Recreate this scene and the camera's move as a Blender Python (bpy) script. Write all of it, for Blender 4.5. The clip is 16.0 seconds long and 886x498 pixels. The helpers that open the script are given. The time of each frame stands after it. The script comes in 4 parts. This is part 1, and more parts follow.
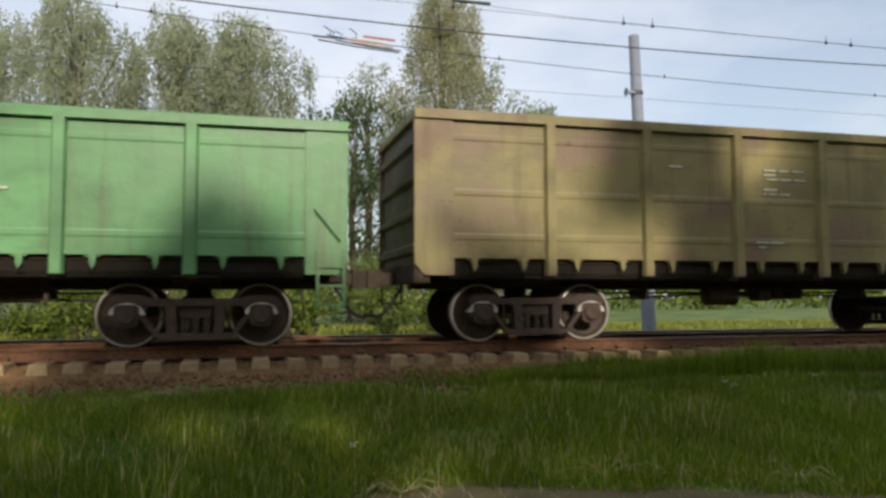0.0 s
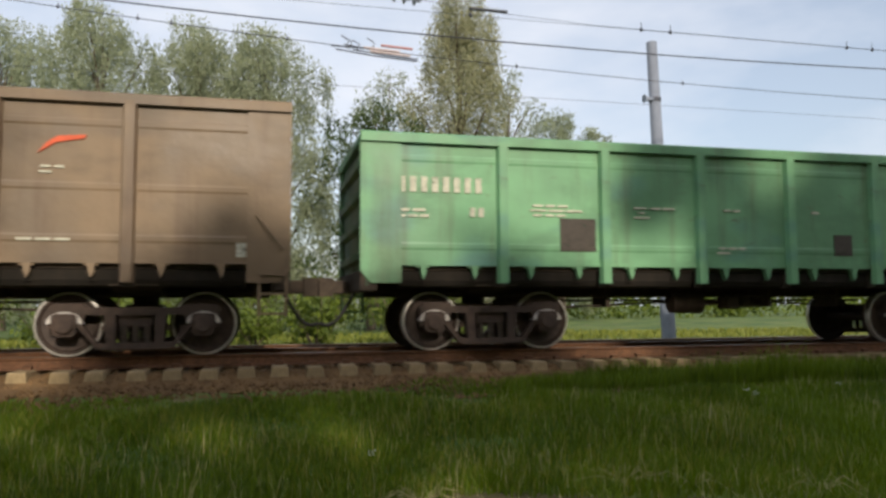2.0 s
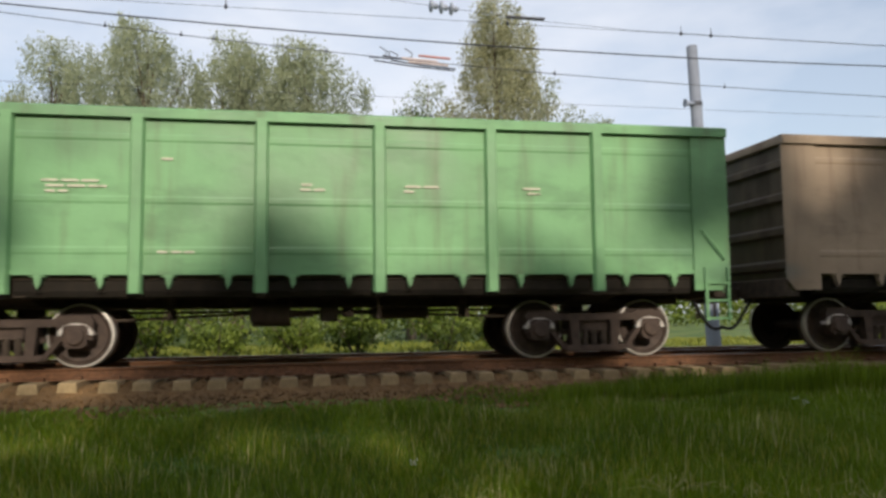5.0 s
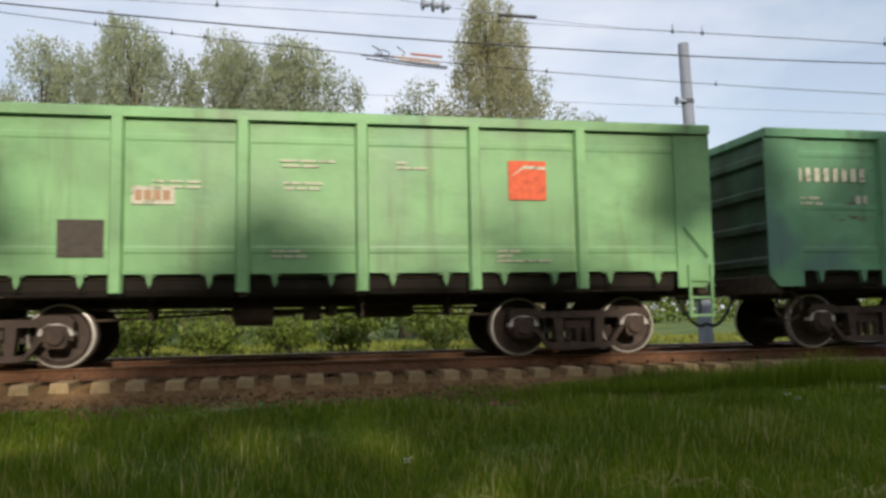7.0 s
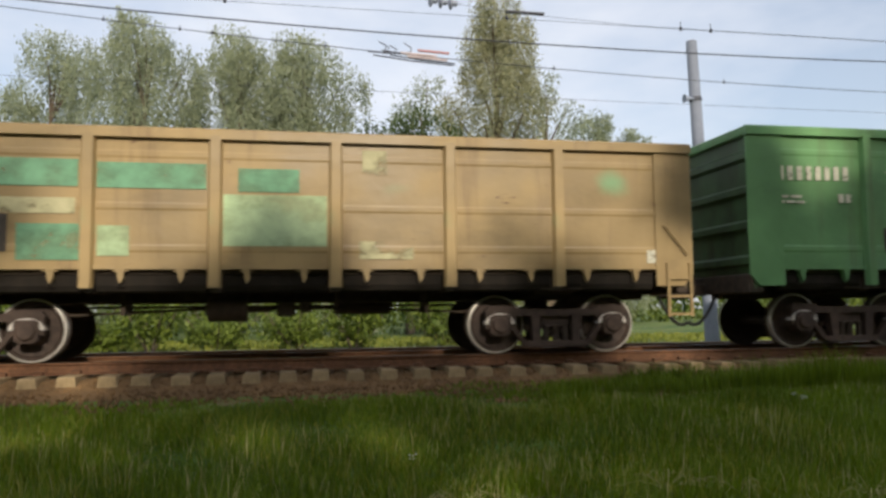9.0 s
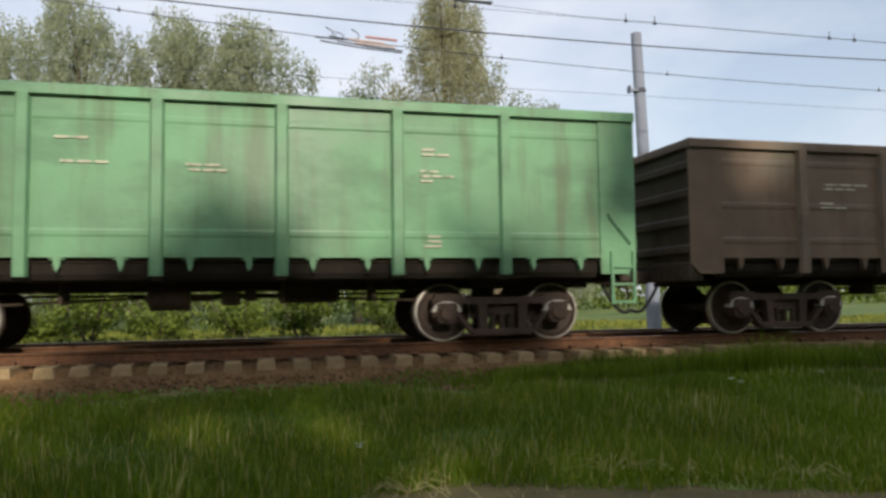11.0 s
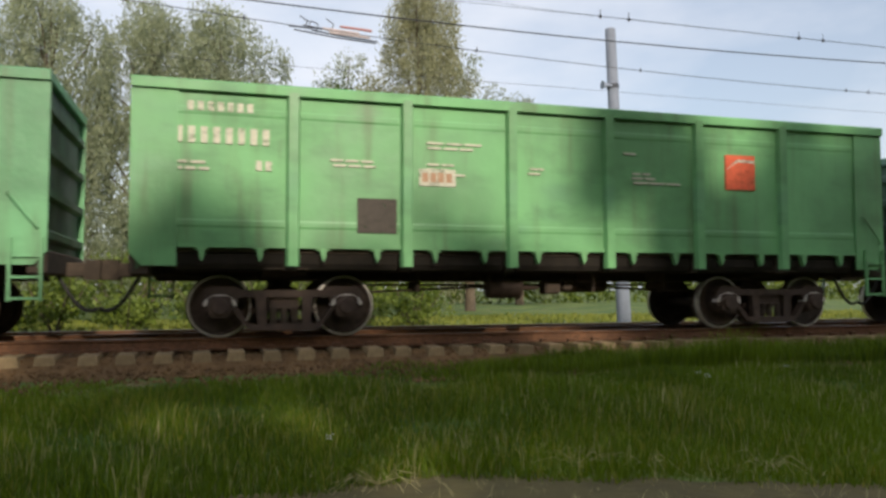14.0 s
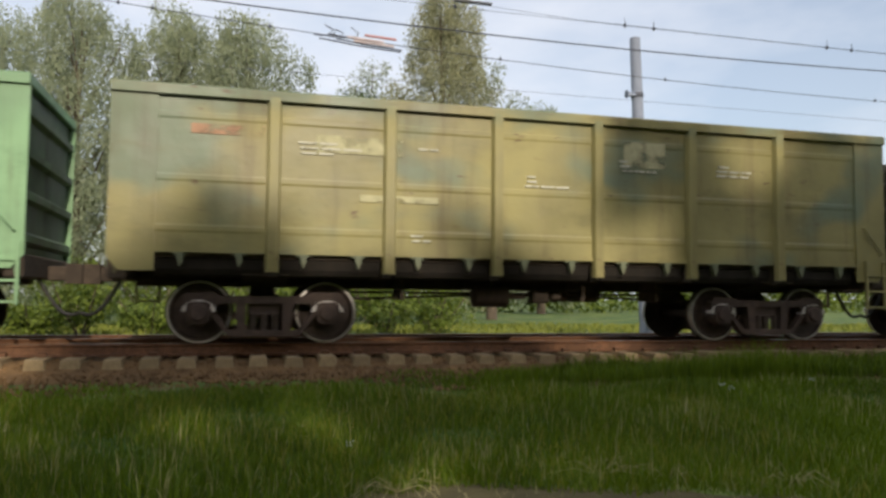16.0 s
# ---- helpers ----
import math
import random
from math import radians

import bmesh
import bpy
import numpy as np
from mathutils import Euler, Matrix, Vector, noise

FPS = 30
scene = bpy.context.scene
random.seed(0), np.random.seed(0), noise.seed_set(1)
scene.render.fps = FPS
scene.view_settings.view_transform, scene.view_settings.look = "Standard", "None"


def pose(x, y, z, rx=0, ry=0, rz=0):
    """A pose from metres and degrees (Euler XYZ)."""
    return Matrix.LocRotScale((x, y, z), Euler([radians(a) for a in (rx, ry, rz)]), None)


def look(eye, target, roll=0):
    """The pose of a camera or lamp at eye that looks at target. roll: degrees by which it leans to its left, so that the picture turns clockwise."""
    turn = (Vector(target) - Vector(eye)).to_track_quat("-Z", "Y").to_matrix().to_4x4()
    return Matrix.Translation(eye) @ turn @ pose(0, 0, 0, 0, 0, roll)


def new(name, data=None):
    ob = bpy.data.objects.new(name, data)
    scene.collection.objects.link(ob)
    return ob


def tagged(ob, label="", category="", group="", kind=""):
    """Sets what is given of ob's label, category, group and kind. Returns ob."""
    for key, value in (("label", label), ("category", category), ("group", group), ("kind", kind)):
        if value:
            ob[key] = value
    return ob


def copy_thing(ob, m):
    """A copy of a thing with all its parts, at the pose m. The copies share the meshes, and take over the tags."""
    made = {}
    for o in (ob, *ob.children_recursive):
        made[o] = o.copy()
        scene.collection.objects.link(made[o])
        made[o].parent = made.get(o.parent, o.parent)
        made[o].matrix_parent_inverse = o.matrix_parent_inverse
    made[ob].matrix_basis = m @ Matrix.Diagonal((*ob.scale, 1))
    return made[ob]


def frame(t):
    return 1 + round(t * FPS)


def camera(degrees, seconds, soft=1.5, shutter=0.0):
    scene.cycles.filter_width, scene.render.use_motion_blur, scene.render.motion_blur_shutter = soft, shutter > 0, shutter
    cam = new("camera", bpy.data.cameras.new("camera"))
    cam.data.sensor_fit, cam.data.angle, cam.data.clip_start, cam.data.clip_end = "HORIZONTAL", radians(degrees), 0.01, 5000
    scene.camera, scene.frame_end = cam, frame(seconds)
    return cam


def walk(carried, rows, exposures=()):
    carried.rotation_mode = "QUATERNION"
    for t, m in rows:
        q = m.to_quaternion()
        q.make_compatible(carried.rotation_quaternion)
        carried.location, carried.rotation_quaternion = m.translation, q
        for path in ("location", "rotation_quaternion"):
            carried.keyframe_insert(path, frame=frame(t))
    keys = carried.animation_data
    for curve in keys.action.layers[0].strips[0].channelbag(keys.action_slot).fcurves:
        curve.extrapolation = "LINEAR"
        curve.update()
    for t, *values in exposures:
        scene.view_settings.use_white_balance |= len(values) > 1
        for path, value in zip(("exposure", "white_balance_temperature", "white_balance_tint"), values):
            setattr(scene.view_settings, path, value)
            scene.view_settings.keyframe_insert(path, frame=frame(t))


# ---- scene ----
cam = camera(59.6, 16.0, 2.9, 0.06)
EYE = (0.0, -12.80, 0.69)
# seconds, yaw, pitch, roll
PATH = [
    (0.0, -14.85, 3.65, 0.19),
    (0.5, -14.57, 4.12, 1.32),
    (1.0, -13.75, 3.78, 0.26),
    (1.5, -13.24, 3.74, 0.26),
    (2.0, -13.52, 4.24, 0.28),
    (2.5, -12.49, 6.07, 0.44),
    (3.0, -12.10, 6.01, 0.72),
    (3.5, -11.41, 4.82, 0.36),
    (4.0, -10.08, 4.83, 0.62),
    (4.2, -10.21, 5.02, 0.73),
    (6.3, -10.93, 4.68, 0.53),
    (6.5, -10.65, 4.87, 1.01),
    (7.0, -11.05, 4.77, 0.95),
    (7.5, -10.88, 4.45, 1.23),
    (8.0, -11.01, 4.70, 0.17),
    (8.5, -10.72, 5.03, 0.59),
    (9.0, -10.63, 4.54, 0.57),
    (9.5, -10.87, 3.63, 0.27),
    (9.7, -10.87, 3.75, 0.48),
    (11.8, -16.29, 3.66, 0.74),
    (12.0, -16.36, 4.44, 0.90),
    (12.5, -17.27, 4.09, 0.43),
    (13.0, -17.86, 3.30, -0.11),
    (13.5, -16.92, 3.20, 0.45),
    (14.0, -16.58, 3.05, 0.15),
    (14.5, -15.33, 3.08, 0.12),
    (15.0, -14.57, 2.77, -0.35),
    (15.5, -14.34, 3.03, -0.29),
    (16.0, -14.99, 3.65, -0.50),
]
walk(cam, [(t, pose(*EYE, 90 + pitch, roll, yaw)) for t, yaw, pitch, roll in PATH])
POLE = (11.88, 8.0, 8.65, -2.1)

# ---- light ----
world = bpy.data.worlds.new("world")
scene.world = world
world.use_nodes = True
SUN_EL, SUN_AZ = 24.0, 176.0          # degrees; the sun stands behind the viewer, a little to one side


def make_sky():
    nt = world.node_tree
    nt.nodes.clear()
    out = nt.nodes.new("ShaderNodeOutputWorld")
    bg = nt.nodes.new("ShaderNodeBackground")
    sky = nt.nodes.new("ShaderNodeTexSky")
    sky.sky_type = "NISHITA"
    sky.sun_disc = False
    sky.sun_elevation = radians(SUN_EL)
    sky.sun_rotation = radians(SUN_AZ)
    sky.air_density, sky.dust_density, sky.ozone_density = 1.0, 2.0, 1.0
    co = nt.nodes.new("ShaderNodeTexCoord")
    mp = nt.nodes.new("ShaderNodeMapping")
    mp.inputs["Scale"].default_value = (1.0, 1.0, 2.6)
    no = nt.nodes.new("ShaderNodeTexNoise")
    no.inputs["Scale"].default_value = 2.4
    no.inputs["Detail"].default_value = 6.0
    no.inputs["Roughness"].default_value = 0.55
    ra = nt.nodes.new("ShaderNodeValToRGB")
    ra.color_ramp.elements[0].position, ra.color_ramp.elements[1].position = 0.34, 0.66
    ra.color_ramp.elements[0].color = (0.35, 0.35, 0.35, 1)
    ra.color_ramp.elements[1].color = (0.9, 0.9, 0.9, 1)
    mix = nt.nodes.new("ShaderNodeMix")
    mix.data_type = "RGBA"
    mix.inputs["B"].default_value = CLOUD
    nt.links.new(co.outputs["Generated"], mp.inputs["Vector"])
    nt.links.new(mp.outputs["Vector"], no.inputs["Vector"])
    nt.links.new(no.outputs["Fac"], ra.inputs["Fac"])
    nt.links.new(ra.outputs["Color"], mix.inputs["Factor"])
    nt.links.new(sky.outputs["Color"], mix.inputs["A"])
    nt.links.new(mix.outputs["Result"], bg.inputs["Color"])
    bg.inputs["Strength"].default_value = SKY
    nt.links.new(bg.outputs["Background"], out.inputs["Surface"])


CLOUD = (6.0, 6.2, 6.75, 1)
SKY = 0.136
make_sky()
sun = new("sun", bpy.data.lights.new("sun", "SUN"))
sun.data.energy, sun.data.angle, sun.data.color = 3.3, radians(1.4), (1.0, 0.90, 0.75)
_e, _a = radians(SUN_EL), radians(SUN_AZ)
sun.matrix_basis = look((0, 0, 40), (-math.sin(_a) * math.cos(_e), -math.cos(_a) * math.cos(_e), 40 - math.sin(_e)))
scene.view_settings.exposure = 0.15


# ---- materials ----
def srgb(r, g, b):
    return tuple(((c / 255 + 0.055) / 1.055) ** 2.4 if c > 10 else c / 3294.6 for c in (r, g, b)) + (1.0,)


class Nodes:
    def __init__(self, name):
        self.mat = bpy.data.materials.new(name)
        self.mat.use_nodes = True
        self.nt = self.mat.node_tree
        self.bsdf = self.nt.nodes["Principled BSDF"]
        self.out = self.nt.nodes["Material Output"]
        self.co = self.nt.nodes.new("ShaderNodeTexCoord")

    def link(self, a, b):
        self.nt.links.new(a, b)

    def noise(self, scale, detail=4.0, rough=0.55, stretch=(1, 1, 1), space="Object", offset=(0, 0, 0)):
        mp = self.nt.nodes.new("ShaderNodeMapping")
        mp.inputs["Scale"].default_value = stretch
        mp.inputs["Location"].default_value = offset
        n = self.nt.nodes.new("ShaderNodeTexNoise")
        n.inputs["Scale"].default_value, n.inputs["Detail"].default_value = scale, detail
        n.inputs["Roughness"].default_value = rough
        self.link(self.co.outputs[space], mp.inputs["Vector"])
        self.link(mp.outputs["Vector"], n.inputs["Vector"])
        return n.outputs["Fac"]

    def ramp(self, fac, lo, hi, a=0.0, b=1.0):
        r = self.nt.nodes.new("ShaderNodeMapRange")
        r.interpolation_type = "SMOOTHSTEP"
        for key, v in (("From Min", lo), ("From Max", hi), ("To Min", a), ("To Max", b)):
            r.inputs[key].default_value = v
        self.link(fac, r.inputs["Value"])
        return r.outputs["Result"]

    def mix(self, fac, a, b):
        m = self.nt.nodes.new("ShaderNodeMix")
        m.data_type = "RGBA"
        for key, v in (("Factor", fac), ("A", a), ("B", b)):
            if isinstance(v, (tuple, float, int)):
                m.inputs[key].default_value = v
            else:
                self.link(v, m.inputs[key])
        return m.outputs["Result"]

    def bump(self, fac, strength, distance):
        b = self.nt.nodes.new("ShaderNodeBump")
        b.inputs["Strength"].default_value, b.inputs["Distance"].default_value = strength, distance
        self.link(fac, b.inputs["Height"])
        self.link(b.outputs["Normal"], self.bsdf.inputs["Normal"])

    def done(self, color, rough=0.7, metal=0.0):
        for key, v in (("Base Color", color), ("Roughness", rough), ("Metallic", metal)):
            if isinstance(v, (tuple, float, int)):
                self.bsdf.inputs[key].default_value = v
            else:
                self.link(v, self.bsdf.inputs[key])
        return self.mat

    def random_of(self, what):
        n = self.nt.nodes.new("ShaderNodeObjectInfo" if what == "object" else "ShaderNodeNewGeometry")
        return n.outputs["Random" if what == "object" else "Random Per Island"]


def scaled(c, k):
    return tuple(min(1.0, v * k) for v in c[:3]) + (1.0,)


RUST = srgb(92, 62, 44)


def dusty(c, k=0.25):
    d = srgb(152, 149, 132)
    return tuple((1 - k) * a + k * b for a, b in zip(c[:3], d[:3])) + (1.0,)


def wagon_paint(name, base, second=None, patch=0.62, rust=0.7, grime=0.45, seed=0, end_shade=0.0):
    """Old freight-wagon paint: faded in cloudy areas, streaked, chipped to rust, patched with another coat."""
    base = dusty(base)
    second = second and dusty(second)
    n = Nodes(name)
    o = (seed * 7.3, seed * 3.1, seed * 1.7)
    fade = n.ramp(n.noise(0.7, 3, 0.5, offset=o), 0.3, 0.7)
    c = n.mix(fade, scaled(base, 0.74), scaled(base, 1.16))
    if second:
        c = n.mix(n.ramp(n.noise(0.55, 2.5, 0.5, (1, 1, 1.6), offset=(o[1], 4, o[0])), patch, patch + 0.16), c, second)
    cloud = n.ramp(n.noise(1.1, 5, 0.62, (0.7, 1, 1.5), offset=(o[2], 9, o[1])), 0.46, 0.72, 0.0, 0.55)
    c = n.mix(cloud, c, scaled(base, 0.5))
    streak = n.ramp(n.noise(3.0, 4, 0.6, (1, 1, 0.10), offset=o), 0.45, 0.8)
    c = n.mix(n.ramp(streak, 0, 1, 0, grime), c, scaled(RUST, 0.75))
    spots = n.ramp(n.noise(3.4, 8, 0.7, (0.8, 1, 2.4), offset=o), rust - 0.06, rust + 0.05)
    where = n.ramp(n.noise(0.8, 3, 0.5, (1, 1, 1.3), offset=(o[2], o[0], 2)), 0.42, 0.6, 0.12, 1.0)
    both = n.nt.nodes.new("ShaderNodeMath")
    both.operation = "MULTIPLY"
    n.link(spots, both.inputs[0])
    n.link(where, both.inputs[1])
    spots = both.outputs["Value"]
    c = n.mix(spots, c, RUST)
    # patchy near-black mix that paints the shade of the wagon gaps
    if end_shade:
        c = n.mix(n.ramp(n.noise(1.6, 5, 0.6, (1, 1, 0.5), offset=o), 0.25, 0.6, 0.6 * end_shade, end_shade), c, srgb(40, 36, 30))
    n.bump(n.noise(2.2, 4, 0.6, offset=o), 0.35, 0.03)
    return n.done(c, n.ramp(fade, 0, 1, 0.42, 0.6))


def plain(name, base, rough=0.7, metal=0.0, scale=6.0, vary=0.25, bump=0.2, depth=0.01, per=""):
    n = Nodes(name)
    f = n.ramp(n.noise(scale, 5, 0.6), 0.3, 0.7)
    c = n.mix(f, scaled(base, 1 - vary), scaled(base, 1 + vary))
    g = n.ramp(n.noise(scale * 0.13, 3, 0.5), 0.35, 0.65)
    c = n.mix(g, c, n.mix(0.5, c, scaled(base, 1 - 1.6 * vary)))
    if per:
        c = n.mix(n.ramp(n.random_of(per), 0, 1, 0, 0.6), c, scaled(base, 0.55))
    if bump:
        n.bump(n.noise(scale * 3, 4, 0.6), bump, depth)
    return n.done(c, rough, metal)


def worn(name, base, scale=1.6, lo=0.40, hi=0.56, least=0.0):
    """Thin old overpaint, rubbed through in patches so that the coat below shows."""
    n = Nodes(name)
    f = n.ramp(n.noise(scale * 3, 5, 0.6), 0.3, 0.7)
    c = n.mix(f, scaled(base, 0.85), scaled(base, 1.12))
    n.link(n.ramp(n.noise(scale, 6, 0.65, (1, 1, 1.4)), lo, hi, least, 1.0), n.bsdf.inputs["Alpha"])
    return n.done(c, 0.75)


def leafy(name, dark, light, thin=0.35):
    n = Nodes(name)
    c = n.mix(n.random_of("island"), dark, light)
    c = n.mix(n.ramp(n.noise(0.35, 3, 0.5), 0.35, 0.65, 0.0, 0.55), c, scaled(light, 1.15))
    n.done(c, 0.6)
    tr = n.nt.nodes.new("ShaderNodeBsdfTranslucent")
    sh = n.nt.nodes.new("ShaderNodeMixShader")
    sh.inputs["Fac"].default_value = thin
    n.link(c, tr.inputs["Color"])
    n.link(n.bsdf.outputs["BSDF"], sh.inputs[1])
    n.link(tr.outputs["BSDF"], sh.inputs[2])
    n.link(sh.outputs["Shader"], n.out.inputs["Surface"])
    return n.mat


M_IRON = plain("bogie_iron", srgb(74, 58, 48), 0.75, 0.0, 9.0, 0.3, 0.3)
M_UNDER = plain("underframe_iron", srgb(76, 64, 53), 0.9, 0.0, 7.0, 0.35, 0.3)
M_LIP = plain("dark_lip_iron", srgb(38, 31, 22), 0.95, 0.0, 5.0, 0.35, 0.3)
M_WHEEL = plain("wheel_steel", srgb(70, 56, 48), 0.6, 0.2, 10.0, 0.3, 0.2)
M_TREAD = plain("polished_tread", srgb(212, 206, 198), 0.42, 0.7, 12.0, 0.1, 0.05)
M_RAIL = plain("rusty_rail", srgb(110, 76, 52), 0.9, 0.0, 14.0, 0.3, 0.3, 0.004)
M_RAILTOP = plain("rail_head", srgb(150, 146, 140), 0.35, 1.0, 14.0, 0.15, 0.05, 0.002)
M_SLEEPER = plain("sleeper_concrete", srgb(160, 138, 102), 0.9, 0.0, 8.0, 0.22, 0.4, 0.01, "object")
M_BALLAST = plain("ballast_stone", srgb(122, 94, 60), 0.95, 0.0, 4.0, 0.3, 0.8, 0.04, "island")
M_POLE = plain("pole_concrete", srgb(128, 134, 146), 0.9, 0.0, 3.0, 0.12, 0.3)
M_WIRE = plain("wire_metal", srgb(70, 72, 80), 0.6, 0.4, 5.0, 0.1, 0)
M_INSUL = plain("insulator_glaze", srgb(150, 158, 174), 0.35, 0.0, 5.0, 0.1, 0)
M_CLAMP = plain("clamp_metal", srgb(205, 190, 190), 0.5, 0.3, 5.0, 0.1, 0)
M_BARK = plain("bark", srgb(96, 84, 70), 0.95, 0.0, 6.0, 0.35, 0.8, 0.03)
M_WHITE = worn("stencil_white", srgb(196, 192, 172), 9.0, 0.30, 0.5, 0.25)
M_RED = worn("stencil_red", srgb(214, 96, 62), 5.0, 0.25, 0.5, 0.4)
M_DARKP = worn("stencil_dark", srgb(70, 62, 54), 4.0, 0.2, 0.5, 0.45)
M_RUBBER = plain("hose_rubber", srgb(44, 42, 42), 0.7, 0.0, 8.0, 0.2, 0)
M_WILLOW = leafy("willow_leaf", srgb(112, 124, 98), srgb(158, 164, 132), 0.5)
M_BIRCH = leafy("birch_leaf", srgb(116, 122, 92), srgb(166, 164, 128), 0.5)
# leaf green darkened so that the tree reads as standing in shade
M_DARKLEAF = leafy("painted_shade_leaf", srgb(44, 60, 34), srgb(78, 94, 48))
M_BUSH = leafy("bush_leaf", srgb(58, 80, 30), srgb(112, 126, 42))
M_GRASS = leafy("grass_blade", srgb(62, 88, 5), srgb(112, 132, 11), 0.35)
M_STRAW = leafy("straw", srgb(150, 140, 92), srgb(196, 184, 132), 0.2)
M_FLOWER = plain("flower_white", srgb(190, 192, 180), 0.7, 0.0, 9.0, 0.05, 0)


def ground_material():
    n = Nodes("meadow_soil")
    a = n.ramp(n.noise(0.35, 5, 0.6), 0.35, 0.65)
    c = n.mix(a, srgb(60, 88, 30), srgb(102, 116, 48))
    d = n.ramp(n.noise(1.1, 5, 0.6), 0.58, 0.7)
    c = n.mix(d, c, srgb(112, 98, 70))
    n.bump(n.noise(9, 5, 0.6), 0.7, 0.05)
    return n.done(c, 0.95)


M_GROUND = ground_material()


# ---- mesh helpers ----
def bm_new():
    return bmesh.new()


def box(bm, x0, x1, y0, y1, z0, z1, bevel=0.0):
    vs = [bm.verts.new((x, y, z)) for x in (x0, x1) for y in (y0, y1) for z in (z0, z1)]
    fs = [bm.faces.new([vs[i] for i in f]) for f in ((0, 1, 3, 2), (4, 6, 7, 5), (0, 4, 5, 1), (2, 3, 7, 6), (0, 2, 6, 4), (1, 5, 7, 3))]
    if bevel:
        edges = list({e for f in fs for e in f.edges})
        bmesh.ops.bevel(bm, geom=edges, offset=bevel, segments=1, affect="EDGES", profile=0.5)
    return bm


def extrude_poly(bm, pts, axis, a, b):
    """A prism: a 2D outline swept from a to b along an axis ('x', 'y' or 'z')."""
    def at(p, s):
        return {"x": (s, p[0], p[1]), "y": (p[0], s, p[1]), "z": (p[0], p[1], s)}[axis]
    lo = [bm.verts.new(at(p, a)) for p in pts]
    hi = [bm.verts.new(at(p, b)) for p in pts]
    n = len(pts)
    for i in range(n):
        bm.faces.new((lo[i], lo[(i + 1) % n], hi[(i + 1) % n], hi[i]))
    bm.faces.new(lo[::-1])
    bm.faces.new(hi)
    bmesh.ops.recalc_face_normals(bm, faces=bm.faces[:])
    return bm


def lathe(bm, prof, axis="y", centre=(0, 0, 0), seg=28):
    """A turned body: prof is (radius, place along the axis)."""
    rings = []
    for r, s in prof:
        ring = []
        for k in range(seg):
            a = 2 * math.pi * k / seg
            u, v = r * math.cos(a), r * math.sin(a)
            p = {"y": (u, s, v), "x": (s, u, v), "z": (u, v, s)}[axis]
            ring.append(bm.verts.new((p[0] + centre[0], p[1] + centre[1], p[2] + centre[2])))
        rings.append(ring)
    for a, b in zip(rings, rings[1:]):
        for k in range(seg):
            bm.faces.new((a[k], a[(k + 1) % seg], b[(k + 1) % seg], b[k]))
    bm.faces.new(rings[0])
    bm.faces.new(rings[-1])
    bmesh.ops.recalc_face_normals(bm, faces=bm.faces[:])
    return bm


def tube(bm, pts, r, seg=6):
    """A round bar through the given points; r is one radius or one a point."""
    pts = [Vector(p) for p in pts]
    rs = r if isinstance(r, (list, tuple)) else [r] * len(pts)
    rings = []
    for i, p in enumerate(pts):
        d = (pts[min(i + 1, len(pts) - 1)] - pts[max(i - 1, 0)]).normalized()
        u = d.cross(Vector((0, 0, 1)) if abs(d.z) < 0.9 else Vector((1, 0, 0))).normalized()
        w = d.cross(u)
        rings.append([bm.verts.new(p + rs[i] * (math.cos(2 * math.pi * k / seg) * u + math.sin(2 * math.pi * k / seg) * w)) for k in range(seg)])
    for a, b in zip(rings, rings[1:]):
        for k in range(seg):
            bm.faces.new((a[k], a[(k + 1) % seg], b[(k + 1) % seg], b[k]))
    bm.faces.new(rings[0][::-1])
    bm.faces.new(rings[-1])
    return bm


def part(name, bm, material, parent=None, label="", at=None, smooth=False, tint=False):
    me = bpy.data.meshes.new(name)
    bm.normal_update()
    bm.to_mesh(me)
    bm.free()
    if smooth:
        me.polygons.foreach_set("use_smooth", [True] * len(me.polygons))
        me.set_sharp_from_angle(angle=radians(40))
    me.materials.append(material)
    return link_part(name, me, parent, label, at, tint)


def link_part(name, me, parent=None, label="", at=None, tint=False):
    ob = new(name, me)
    if parent:
        ob.parent = parent
    if at is not None:
        ob.matrix_basis = at
    if tint:
        ob["coat"] = 1
    return tagged(ob, label)


def mesh_from(name, verts, faces, material):
    me = bpy.data.meshes.new(name)
    me.from_pydata(verts, [], faces)
    me.materials.append(material)
    me.update()
    return me


# ---- ground ----
def ground_z(x, y):
    """The lie of the land: the track on its low bank, the meadow falling away towards the viewer."""
    if y < -2.75:
        z = np.interp(y, (-400, -60, -13, -8, -6, -2.75), (-1.2, -1.0, -0.98, -0.95, -0.86, -0.50))
    elif y < 0:
        z = np.interp(y, (-2.75, -1.45, -1.2, 0), (-0.50, -0.42, -0.30, -0.30))
    else:
        z = np.interp(y, (0, 1.9, 2.4, 6.6, 7.6, 400, 1500), (-0.25, -0.27, -0.40, -0.40, -0.5, -0.6, -0.6))
    return float(z)


